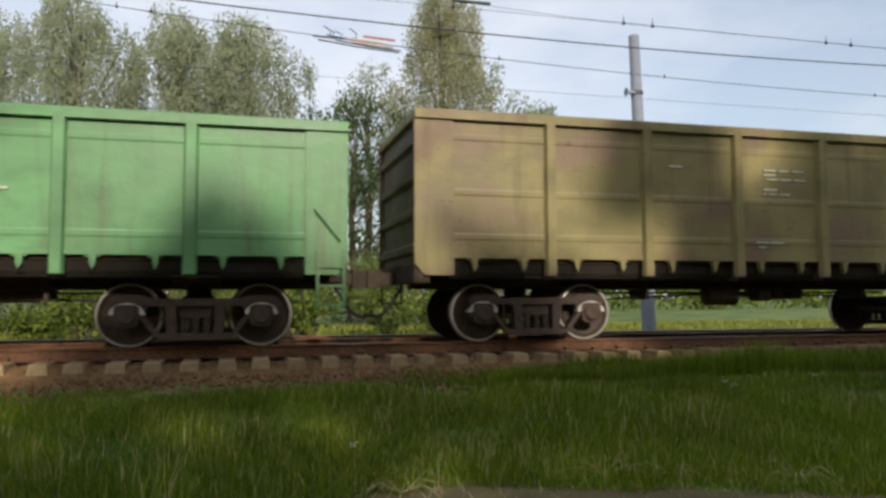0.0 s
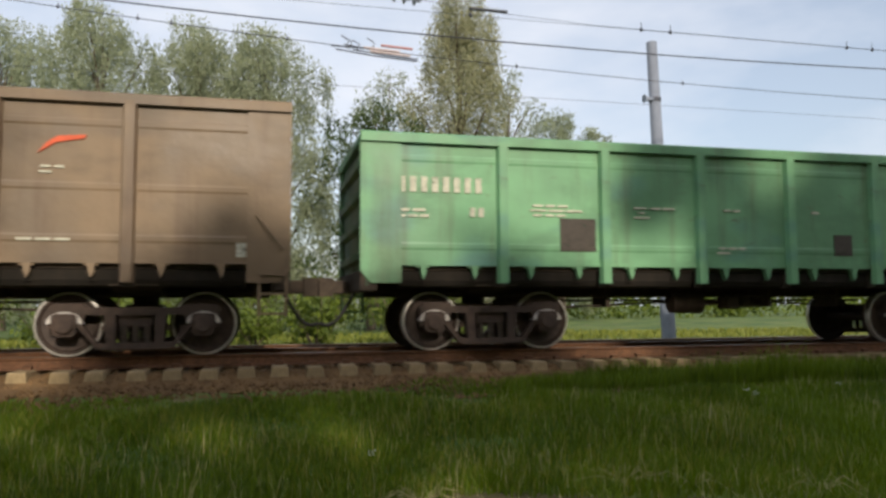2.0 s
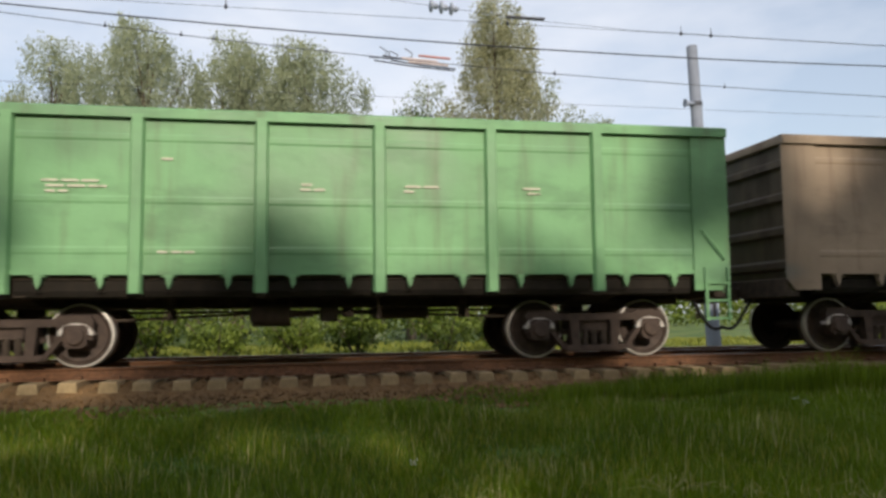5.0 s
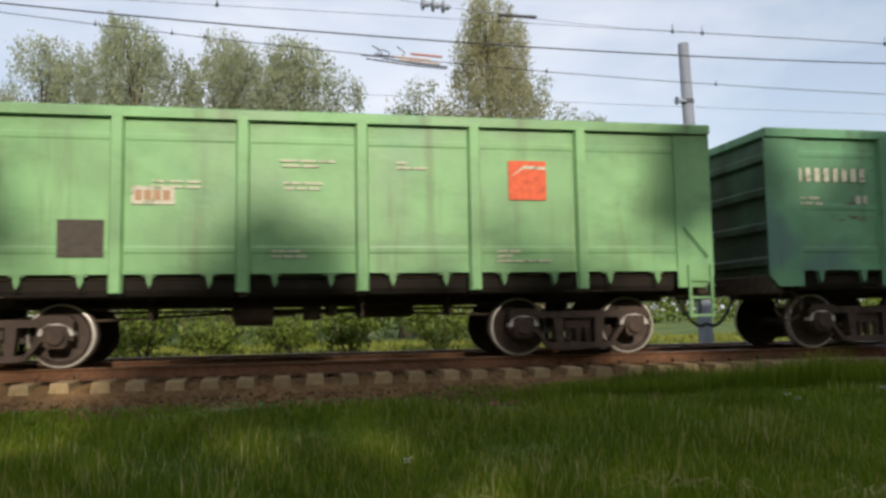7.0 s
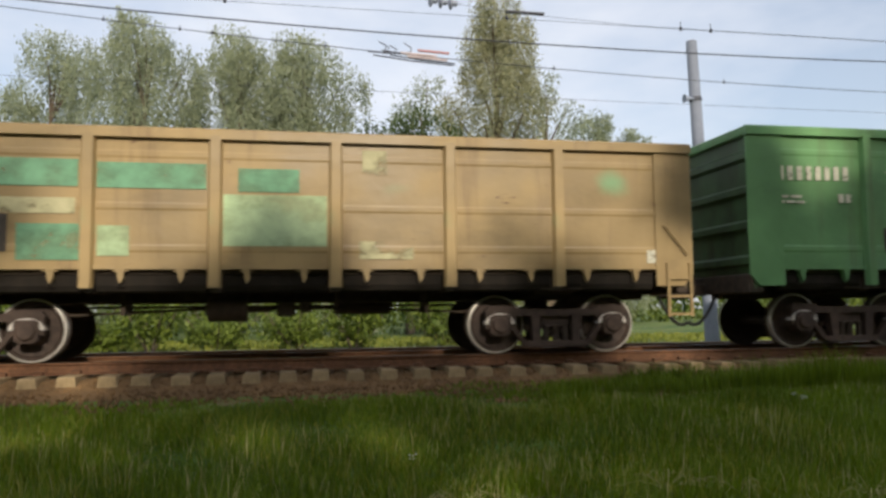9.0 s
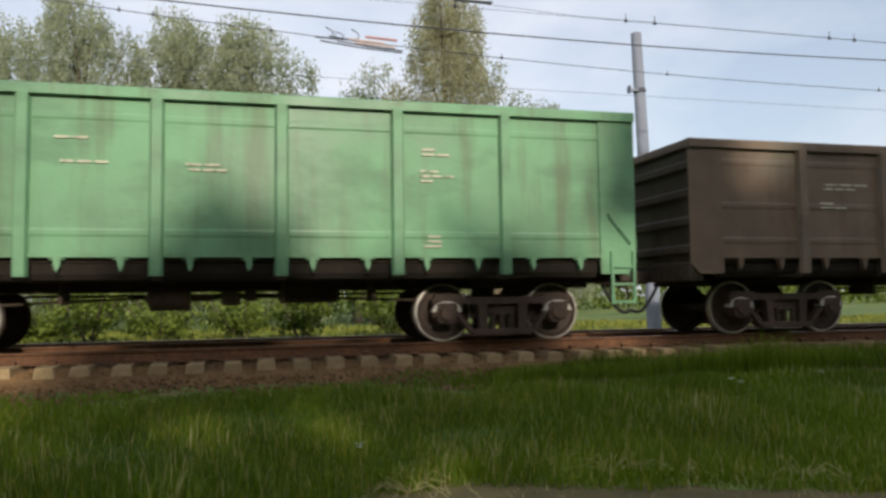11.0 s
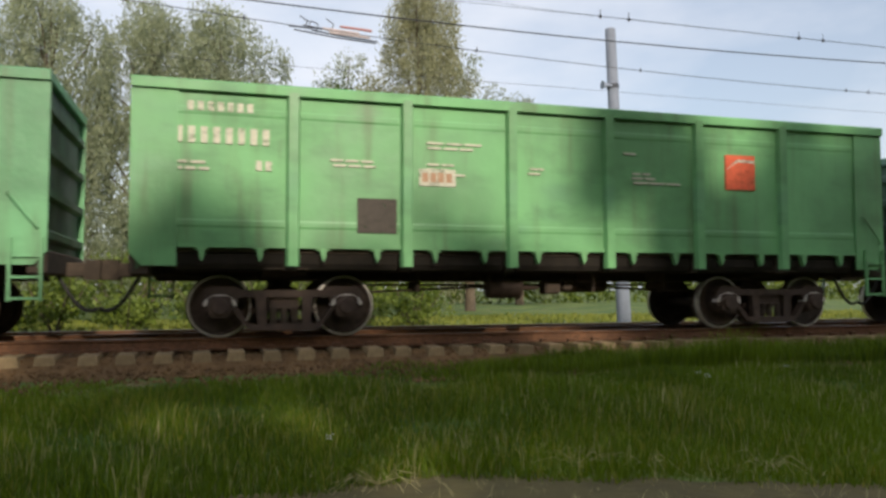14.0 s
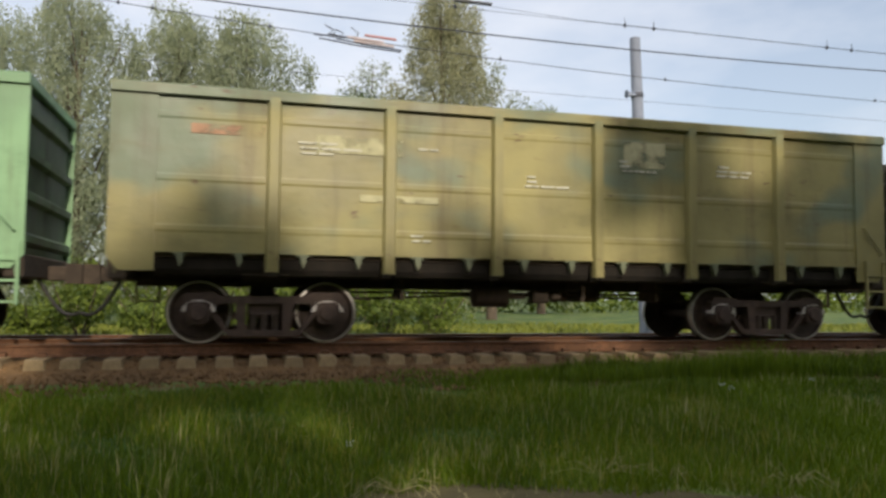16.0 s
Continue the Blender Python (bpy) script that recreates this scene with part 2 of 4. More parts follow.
def build_ground():
    xs = [-1500, -700, -450, -300, -200, -120, -70] + [-40 + 0.8 * i for i in range(126)] + [65, 80, 120, 200, 300, 450, 700, 1500]
    ys = [-1500, -400, -150, -60, -30, -20] + [-16 + 0.5 * i for i in range(24)] + [-3.9, -3.5, -3.1, -2.75, -2.4, -2.1, -1.95, -1.4, 0, 1.4, 1.9, 2.4, 3.4, 4.6, 5.6, 6.6, 7.6] + [9, 12, 16, 22, 30, 45, 70, 120, 250, 600, 1500]
    verts = []
    for y in ys:
        for x in xs:
            near = -12 < y < -2.2 or 7 < y < 40
            w = 0.05 * noise.noise((x * 0.6, y * 0.6, 0)) + 0.03 * noise.noise((x * 1.9, y * 1.9, 3)) if near and -45 < x < 70 else 0
            verts.append((x, y, ground_z(x, y) + w))
    n = len(xs)
    faces = [(j * n + i, j * n + i + 1, (j + 1) * n + i + 1, (j + 1) * n + i) for j in range(len(ys) - 1) for i in range(n - 1)]
    ob = new("ground", mesh_from("ground", verts, faces, M_GROUND))
    for p in ob.data.polygons:
        p.use_smooth = True
    tagged(ob, "grassy ground with bare soil beside the railway bank", "ground", kind="structure")


build_ground()


# ---- track ----
def ballast_bed(y0):
    bm = bm_new()
    lift = 0.0 if y0 == 0 else -0.16
    extrude_poly(bm, [(y0 - 2.75, -0.62), (y0 - 1.5, -0.36 + lift), (y0 - 1.15, -0.24 + lift), (y0 + 1.15, -0.24 + lift), (y0 + 1.5, -0.36 + lift), (y0 + 2.75, -0.62)], "x", -420, 420)
    ob = part("ballast_bed", bm, M_BALLAST)
    tagged(ob, "brown crushed-stone ballast bed under the rails", "ballast", kind="structure")


def ballast_stones():
    """Loose stones on the shoulder and between the sleepers."""
    rng = np.random.default_rng(4)
    base = np.array([(1, 0, 0), (-1, 0, 0), (0, 1, 0), (0, -1, 0), (0, 0, 1), (0, 0, -1)], float)
    tri = [(0, 2, 4), (2, 1, 4), (1, 3, 4), (3, 0, 4), (2, 0, 5), (1, 2, 5), (3, 1, 5), (0, 3, 5)]
    verts, faces = [], []
    for k in range(15000):
        x = rng.uniform(-9, 24)
        y = rng.uniform(-2.95, -0.2) if k % 5 else rng.uniform(-0.2, 1.9)
        r = rng.uniform(0.016, 0.038)
        z = float(np.interp(y, (-2.95, -2.75, -1.5, -1.15, 2), (-0.52, -0.50, -0.37, -0.25, -0.25)))
        if y > -1.4 and ((x + 11.95 + 0.14) % 0.4925) < 0.28:
            continue
        p = base * (r * rng.uniform(0.7, 1.3, (6, 3)))
        a = rng.uniform(0, 6.28)
        q = np.c_[p[:, 0] * math.cos(a) - p[:, 1] * math.sin(a) + x, p[:, 0] * math.sin(a) + p[:, 1] * math.cos(a) + y, p[:, 2] + z + r * 0.3]
        o = len(verts)
        verts += [tuple(v) for v in q]
        faces += [(a1 + o, b1 + o, c1 + o) for a1, b1, c1 in tri]
    ob = new("ballast_stones", mesh_from("ballast_stones", verts, faces, M_BALLAST))
    tagged(ob, "loose reddish-brown ballast stones along the sleeper ends", "gravel", kind="stuff")


def rail(y, z, name_label):
    bm = bm_new()
    pr = [(-0.066, -0.18), (0.066, -0.18), (0.066, -0.168), (0.012, -0.15), (0.009, -0.05), (0.036, -0.035), (0.036, -0.006), (-0.036, -0.006), (-0.036, -0.035), (-0.009, -0.05), (-0.012, -0.15), (-0.066, -0.168)]
    extrude_poly(bm, [(y + a, z + b) for a, b in pr], "x", -420, 420)
    ob = part("rail", bm, M_RAIL)
    tagged(ob, name_label, "rail", group="running rails")
    bm = bm_new()
    extrude_poly(bm, [(y - 0.034, z - 0.006), (y + 0.034, z - 0.006), (y + 0.028, z), (y - 0.028, z)], "x", -420, 420)
    part("rail_head", bm, M_RAILTOP, ob, "polished steel running surface")


def sleepers():
    bm = bm_new()
    extrude_poly(bm, [(-0.145, -0.21), (0.145, -0.21), (0.115, 0.0), (-0.115, 0.0)], "y", -1.37, 1.37)
    bmesh.ops.bevel(bm, geom=[e for e in bm.edges], offset=0.012, segments=1, affect="EDGES")
    first = part("sleeper", bm, M_SLEEPER)
    me = first.data
    first.matrix_basis = pose(-11.95, 0, -0.175)
    tagged(first, "weathered concrete sleeper with its end proud of the ballast", "sleeper", group="sleepers of the near track")
    fast = bm_new()
    extrude_poly(fast, [(-0.15, 0.0), (-0.15, 0.05), (-0.08, 0.06), (-0.068, 0.01), (0.068, 0.01), (0.08, 0.06), (0.15, 0.05), (0.15, 0.0)], "x", -0.06, 0.06)
    clip = part("rail_fastening", fast, M_RAIL, first, "rusty rail clip", at=pose(0, -0.76, 0.0))
    link_part("rail_fastening", clip.data, first, "rusty rail clip", at=pose(0, 0.76, 0.0))
    rng = random.Random(8)
    for i in range(1, 94):
        copy_thing(first, pose(-11.95 + 0.4925 * i + rng.uniform(-0.02, 0.02), rng.uniform(-0.03, 0.03), -0.175 + rng.uniform(-0.012, 0.008), 0, 0, rng.uniform(-1.2, 1.2)))
    verts, faces = [], []
    src_v = [v.co.copy() for v in me.vertices]
    src_f = [tuple(p.vertices) for p in me.polygons]
    for x0, x1, y0, z0 in ((-420, -12.4, 0, -0.175), (34.4, 420, 0, -0.175), (-160, 200, 4.6, -0.335)):
        for k in range(int((x1 - x0) / 0.4925)):
            o = len(verts)
            verts += [(v.x + x0 + 0.4925 * k, v.y + y0, v.z + z0) for v in src_v]
            faces += [tuple(i + o for i in f) for f in src_f]
    ob = new("sleeper_row", mesh_from("sleeper_row", verts, faces, M_SLEEPER))
    tagged(ob, "long row of grey concrete sleepers along the line", "sleepers", kind="stuff")


ballast_bed(0)
ballast_bed(4.6)
ballast_stones()
for ry, rz in ((-0.76, 0.0), (0.76, 0.0), (3.84, -0.16), (5.36, -0.16)):
    rail(ry, rz, "rusty steel rail with a worn head on sleepers" if rz == 0 else "dull rusty rail of the second track")
sleepers()


# ---- wagons ----
PITCH, SPEED, START = 13.92, 20.628, 8.793
HALF = 6.46                      # half the body's length
# how far the train runs ahead of an even pace, second by second
RUN = [(0.0, 0.22), (0.5, -0.45), (1.0, -0.40), (1.5, -0.31), (2.0, -0.36), (2.5, 0.40), (3.0, -0.21), (3.5, -0.22), (4.0, -0.21), (6.5, -0.01), (7.0, 0.10), (7.5, 0.0), (8.0, 0.04),
       (8.5, 0.08), (9.0, 0.13), (9.5, 0.11), (12.0, 0.17), (12.5, -0.53), (13.0, -0.59), (13.5, 0.14), (14.0, 0.09), (14.5, 0.01), (15.0, -0.70), (15.5, -0.70), (16.0, -0.02)]
POSTS = [(i - 2.5) * 1.701 for i in range(6)]
WHEEL_R = 0.46


def wheelset_mesh():
    bm = bm_new()
    for s in (-1, 1):
        prof = [(0.05, 0.70), (0.20, 0.70), (0.22, 0.735), (0.36, 0.745), (0.385, 0.71), (0.485, 0.70), (0.487, 0.725), (0.462, 0.74), (0.452, 0.835), (0.40, 0.835), (0.37, 0.80), (0.22, 0.79), (0.17, 0.85), (0.10, 0.85), (0.09, 0.84)]
        lathe(bm, [(r, s * y) for r, y in prof], "y", seg=32)
        for k in range(4):                                   # casting bosses and chalk-like scars that show the turning
            a = k * math.pi / 2 + 0.4
            box(bm, math.cos(a) * 0.28 - 0.035, math.cos(a) * 0.28 + 0.035, min(s * 0.785, s * 0.80), max(s * 0.785, s * 0.80), math.sin(a) * 0.28 - 0.02, math.sin(a) * 0.28 + 0.02)
    lathe(bm, [(0.085, -1.02), (0.085, -0.72), (0.08, 0), (0.085, 0.72), (0.085, 1.02)], "y", seg=14)
    return bm


def tread_mesh(side):
    bm = bm_new()
    prof = [(0.430, 0.838), (0.456, 0.836), (0.4645, 0.80), (0.4645, 0.745), (0.455, 0.745), (0.445, 0.80)]
    seg, rings = 40, []
    for r, y in prof:
        rings.append([bm.verts.new((r * math.cos(2 * math.pi * k / seg), side * y, r * math.sin(2 * math.pi * k / seg))) for k in range(seg)])
    for i in range(len(rings)):
        a, b = rings[i], rings[(i + 1) % len(rings)]
        for k in range(seg):
            bm.faces.new((a[k], a[(k + 1) % seg], b[(k + 1) % seg], b[k]))
    bmesh.ops.recalc_face_normals(bm, faces=bm.faces[:])
    return bm


def side_frame_mesh(side):
    """Cast side frame: arched over both axle boxes, a dropped middle with the spring opening."""
    bm = bm_new()
    y0, y1 = sorted((side * 0.93, side * 1.09))
    # upper chord, sloping legs, lower chord, two columns
    extrude_poly(bm, [(-1.16, 0.66), (-1.10, 0.74), (-0.72, 0.75), (-0.62, 0.70), (0.62, 0.70), (0.72, 0.75), (1.10, 0.74), (1.16, 0.66), (1.14, 0.60), (0.74, 0.60), (0.58, 0.59), (-0.58, 0.59), (-0.74, 0.60), (-1.14, 0.60)], "y", y0, y1)
    extrude_poly(bm, [(-0.46, 0.11), (0.46, 0.11), (0.52, 0.20), (-0.52, 0.20)], "y", y0, y1)
    for s in (-1, 1):
        extrude_poly(bm, [(s * 0.44, 0.12), (s * 0.52, 0.12), (s * 0.80, 0.47), (s * 0.76, 0.60), (s * 0.66, 0.60), (s * 0.70, 0.46)], "y", y0 + 0.01, y1 - 0.01)
        extrude_poly(bm, [(s * 0.26, 0.19), (s * 0.38, 0.19), (s * 0.42, 0.60), (s * 0.26, 0.60)], "y", y0 + 0.005, y1 - 0.005)
        extrude_poly(bm, [(s * 1.06, 0.62), (s * 1.15, 0.62), (s * 1.15, 0.40), (s * 1.08, 0.40)], "y", y0 + 0.01, y1 - 0.01)
    return bm


def spring_mesh(side):
    bm = bm_new()
    for dx in (-0.16, 0.0, 0.16):
        prof = []
        for k in range(9):
            prof += [(0.062, 0.205 + 0.028 * k), (0.048, 0.219 + 0.028 * k)]
        lathe(bm, prof, "z", (dx, side * 1.01, 0), 10)
    return bm


def axle_box_mesh(side):
    bm = bm_new()
    extrude_poly(bm, [(-0.15, 0.33), (-0.10, 0.29), (0.10, 0.29), (0.15, 0.33), (0.17, 0.58), (0.10, 0.615), (-0.10, 0.615), (-0.17, 0.58)], "y", *sorted((side * 0.90, side * 1.13)))
    lathe(bm, [(0.13, side * 1.13), (0.13, side * 1.17), (0.11, side * 1.185), (0.03, side * 1.185)], "y", (0, 0, WHEEL_R), 16)
    return bm


def adapter_mesh(side):
    """The pale worn cap over the axle box, under the frame's arch."""
    bm = bm_new()
    pts = []
    for k in range(9):
        a = math.pi * k / 8
        pts.append((0.24 * math.cos(a), 0.47 + 0.17 * math.sin(a)))
    for k in range(8, -1, -1):
        a = math.pi * k / 8
        pts.append((0.185 * math.cos(a), 0.47 + 0.135 * math.sin(a)))
    extrude_poly(bm, pts, "y", *sorted((side * 0.95, side * 1.115)))
    return bm


SHARED = {}


def shared(key, make, material, smooth=False):
    """The mesh of a repeated part, made once."""
    if key not in SHARED:
        bm = make()
        me = bpy.data.meshes.new(key)
        bm.normal_update()
        bm.to_mesh(me)
        bm.free()
        if smooth:
            me.polygons.foreach_set("use_smooth", [True] * len(me.polygons))
            me.set_sharp_from_angle(angle=radians(35))
        me.materials.append(material)
        SHARED[key] = me
    return SHARED[key]


def build_bogie(wagon, x):
    b = part("bogie", bolster_mesh(), M_IRON, wagon, "two-axle cast-steel bogie, dusty brown", at=pose(x, 0, 0))
    for s in (-1, 1):
        link_part("side_frame", shared("side_frame%d" % s, lambda: side_frame_mesh(s), M_IRON), b)
        link_part("spring_set", shared("spring%d" % s, lambda: spring_mesh(s), M_UNDER, True), b)
        for a in (-0.925, 0.925):
            link_part("axle_box", shared("axle_box%d" % s, lambda: axle_box_mesh(s), M_IRON, True), b, at=pose(a, 0, 0))
            link_part("box_cap", shared("cap%d" % s, lambda: adapter_mesh(s), M_CAP), b, "pale worn steel arch over the axle box", at=pose(a, 0, 0))
    for a in (-0.925, 0.925):
        link_part("wheelset", shared("wheelset", wheelset_and_treads, M_WHEEL, True), b, "pair of steel wheels with bright rims on one axle", at=pose(a, 0, WHEEL_R))
        if len(SHARED["wheelset"].materials) < 2:
            SHARED["wheelset"].materials.append(M_TREAD)
    return b


def wheelset_and_treads():
    bm = wheelset_mesh()
    n = len(bm.faces)
    for s in (-1, 1):
        t = tread_mesh(s)
        me = bpy.data.meshes.new("tmp")
        t.to_mesh(me)
        t.free()
        bm.from_mesh(me)
        bpy.data.meshes.remove(me)
    bm.faces.ensure_lookup_table()
    for f in bm.faces[n:]:
        f.material_index = 1
    return bm


def bolster_mesh():
    bm = bm_new()
    extrude_poly(bm, [(-1.02, 0.42), (-0.4, 0.36), (0.4, 0.36), (1.02, 0.42), (1.02, 0.60), (0.4, 0.74), (-0.4, 0.74), (-1.02, 0.60)], "x", -0.22, 0.22)
    lathe(bm, [(0.2, 0.72), (0.2, 0.84), (0.05, 0.84)], "z", (0, 0, 0), 16)
    for s in (-1, 1):
        box(bm, s * 0.42 - 0.06, s * 0.42 + 0.06, -0.9, 0.9, 0.36, 0.44)
    return bm


M_CAP = plain("worn_steel", srgb(226, 218, 210), 0.3, 0.3, 9.0, 0.2, 0.2)


def side_wall_mesh(side, top, smooth_type, old=0):
    """Pressed side sheet between the lower and the upper chord, with shallow lengthwise ribs."""
    y = 1.475
    z0, z1 = 1.36, top - 0.14
    bm = bm_new()
    prof = [(y, z0)]
    ribs = [0.13, 0.46, 0.87] if not smooth_type else [0.13, 0.87]
    for f in ribs:
        zc = z0 + f * (z1 - z0)
        prof += [(y, zc - 0.06), (y + 0.008, zc - 0.03), (y + 0.008, zc + 0.03), (y, zc + 0.06)]
    prof += [(y, z1), (y - 0.03, z1), (y - 0.03, z0)]
    end = HALF - (0.36 if old else 0.04)
    extrude_poly(bm, [(side * a, b) for a, b in prof], "x", -end, end)
    return bm


def post_mesh(side, top):
    bm = bm_new()
    y0, y1 = 1.478, 1.565
    # a hat section with sloping flanks, pointed foot over the lower chord
    for half, a, b in ((0.10, y0, y1),):
        verts_lo = [(-half, a), (-half * 0.7, b), (half * 0.7, b), (half, a)]
        lo = [bm.verts.new((p[0], side * p[1], 1.04)) for p in verts_lo]
        hi = [bm.verts.new((p[0], side * p[1], top - 0.1)) for p in verts_lo]
        n = 4
        for i in range(n):
            bm.faces.new((lo[i], lo[(i + 1) % n], hi[(i + 1) % n], hi[i]))
        bm.faces.new(lo)
        bm.faces.new(hi)
        bmesh.ops.recalc_face_normals(bm, faces=bm.faces[:])
    return bm


def corner_mesh(side, end, top, old=0):
    """Corner plate, cut back at its foot, wrapping the body's end."""
    bm = bm_new()
    w = 0.62
    if old:
        a, b = sorted((end * (HALF - 0.34), end * (HALF - w)))
        return box(bm, a, b, *sorted((side * 1.478, side * 1.51)), 1.04, top - 0.152)
    pts = [(end * HALF, 1.22), (end * (HALF - 0.16), 1.04), (end * (HALF - w), 1.04), (end * (HALF - w), top - 0.1), (end * HALF, top - 0.1)]
    extrude_poly(bm, pts, "y", *sorted((side * 1.478, side * 1.51)))
    return bm


def corner_post_mesh(side, end, top):
    """Ladder-like cast corner of the older wagons: a deep post with square openings."""
    bm = bm_new()
    x0, x1 = sorted((end * HALF, end * (HALF - 0.14)))
    box(bm, x0, x1, *sorted((side * 1.50, side * 1.56)), 1.04, top - 0.152)
    for z in (1.06, 1.52, 2.36, top - 0.36):
        a, b = sorted((end * (HALF - 0.138), end * (HALF - 0.345)))
        box(bm, a, b, *sorted((side * 1.50, side * 1.56)), z, z + 0.2)
    return bm


def top_rail_mesh(side, top):
    bm = bm_new()
    y0, y1 = sorted((side * 1.44, side * 1.56))
    extrude_poly(bm, [(y0, top - 0.15), (y1, top - 0.15), (y1, top - 0.02), (y1 - 0.02, top), (y0 + 0.02, top), (y0, top - 0.02)], "x", -HALF, HALF)
    return bm


def end_wall_mesh(end, top):
    bm = bm_new()
    x0 = end * (HALF - 0.09)
    prof = [(x0, 1.0)]
    for k in range(4):
        zc = 1.45 + k * (top - 1.7) / 3.4
        prof += [(x0, zc - 0.10), (x0 + end * 0.08, zc - 0.05), (x0 + end * 0.08, zc + 0.05), (x0, zc + 0.10)]
    prof += [(x0, top - 0.15), (x0 - end * 0.04, top - 0.15), (x0 - end * 0.04, 1.0)]
    extrude_poly(bm, prof, "y", -1.47, 1.47)
    return bm


def end_rail_mesh(end, top):
    bm = bm_new()
    x0, x1 = sorted((end * (HALF - 0.13), end * HALF))
    box(bm, x0, x1, -1.438, 1.438, top - 0.15, top, 0.015)
    return bm


def lower_chord_mesh(side):
    bm = bm_new()
    box(bm, -HALF + 0.04, HALF - 0.04, *sorted((side * 1.40, side * 1.50)), 1.30, 1.358)
    return bm


def hinge_mesh():
    """Hatch hinge bracket below the lower chord."""
    bm = bm_new()
    extrude_poly(bm, [(-0.05, 1.30), (0.05, 1.30), (0.045, 1.18), (0.0, 1.10), (-0.03, 1.18)], "y", -0.05, 0.05)
    box(bm, -0.10, 0.10, -0.03, 0.03, 1.27, 1.298)
    return bm


def floor_mesh():
    return box(bm_new(), -HALF + 0.12, HALF - 0.12, -1.39, 1.39, 1.24, 1.30)


def cross_beam_mesh():
    return box(bm_new(), -0.07, 0.07, -1.36, 1.36, 0.98, 1.238)


def hatch_mesh():
    bm = bm_new()
    extrude_poly(bm, [(-0.5, 1.17), (0.5, 1.14), (0.5, 1.10), (0.3, 1.07), (-0.3, 1.09), (-0.5, 1.13)], "x", 0.1, 1.6)
    return bm


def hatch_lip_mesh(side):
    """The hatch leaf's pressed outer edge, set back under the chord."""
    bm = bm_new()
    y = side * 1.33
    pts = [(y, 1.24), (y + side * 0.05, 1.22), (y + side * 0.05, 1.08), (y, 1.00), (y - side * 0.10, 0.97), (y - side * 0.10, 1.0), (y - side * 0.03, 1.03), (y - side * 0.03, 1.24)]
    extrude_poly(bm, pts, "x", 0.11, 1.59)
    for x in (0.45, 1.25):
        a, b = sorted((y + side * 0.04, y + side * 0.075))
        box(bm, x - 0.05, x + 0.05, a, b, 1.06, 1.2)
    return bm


def sill_mesh():
    return box(bm_new(), -HALF + 0.26, HALF - 0.26, -0.20, 0.20, 0.84, 1.235, 0.02)


def body_bolster_mesh():
    bm = bm_new()
    extrude_poly(bm, [(-1.34, 1.0), (-0.5, 0.86), (-0.21, 0.86), (-0.21, 1.237), (-1.34, 1.237)], "x", -0.33, 0.33)
    extrude_poly(bm, [(1.34, 1.0), (0.5, 0.86), (0.21, 0.86), (0.21, 1.237), (1.34, 1.237)], "x", -0.33, 0.33)
    return bm


def end_beam_mesh():
    return box(bm_new(), -0.125, 0.125, -1.46, 1.46, 0.92, 1.236, 0.02)


def coupler_mesh(end):
    bm = bm_new()
    a, b = sorted((end * HALF, end * 6.78))
    box(bm, a, b, -0.10, 0.10, 0.90, 1.12, 0.02)
    pts = [(end * 6.72, -0.20), (end * 6.72, 0.22), (end * 6.92, 0.24), (end * 6.95, 0.10), (end * 6.86, 0.02), (end * 6.95, -0.08), (end * 6.95, -0.20)]
    extrude_poly(bm, pts, "z", 0.86, 1.16)
    return bm


def hose_mesh(end):
    bm = bm_new()
    pts = []
    for k in range(9):
        f = k / 8
        pts.append((end * (6.40 + 0.55 * f), -0.35, 0.92 - 0.52 * math.sin(math.pi * f * 0.62)))
    tube(bm, pts, 0.03, 8)
    return bm


def ladder_mesh(side, end, top):
    bm = bm_new()
    y0, y1 = sorted((side * 1.515, side * 1.555))
    x0, x1 = end * 6.02, end * 6.40
    for x in (x0, x1):
        box(bm, x - 0.022, x + 0.022, y0, y1, 0.56, 1.40)
    for z in (0.58, 0.86, 1.14):
        a, b = sorted((x0, x1))
        box(bm, a, b, y0 + 0.005, y1 - 0.005, z, z + 0.035)
    return bm


def grab_mesh(side, end):
    bm = bm_new()
    y = side * 1.56
    tube(bm, [(end * 6.34, side * 1.5, 1.52), (end * 6.34, y, 1.54), (end * 5.98, y, 1.98), (end * 5.98, side * 1.5, 2.0)], 0.016, 6)
    return bm


RODS = ([(-3.1, -0.62, 0.66), (-1.2, -0.62, 0.74), (1.0, -0.62, 0.74), (3.1, -0.62, 0.66)],
        [(-3.2, -0.28, 0.78), (3.2, -0.28, 0.78)],
        [(-6.2, -0.5, 0.94), (-3.0, -0.78, 0.84), (3.0, -0.78, 0.84), (6.2, -0.5, 0.94)])


def cylinder_mesh():
    bm = bm_new()
    lathe(bm, [(0.05, -1.05), (0.18, -1.0), (0.19, -0.98), (0.19, -0.50), (0.2, -0.48), (0.2, -0.44), (0.06, -0.43), (0.05, -0.1)], "x", (0, -0.72, 0.74), 18)
    return bm


def tank_mesh():
    bm = bm_new()
    lathe(bm, [(0.04, 0.9), (0.13, 0.92), (0.16, 0.98), (0.16, 1.86), (0.13, 1.92), (0.04, 1.94)], "x", (0, 0.7, 0.80), 18)
    return bm


def valve_mesh():
    bm = bm_new()
    box(bm, 0.0, 0.28, -0.85, -0.55, 0.62, 0.86, 0.03)
    box(bm, 0.34, 0.52, -0.80, -0.60, 0.68, 0.88, 0.03)
    return bm


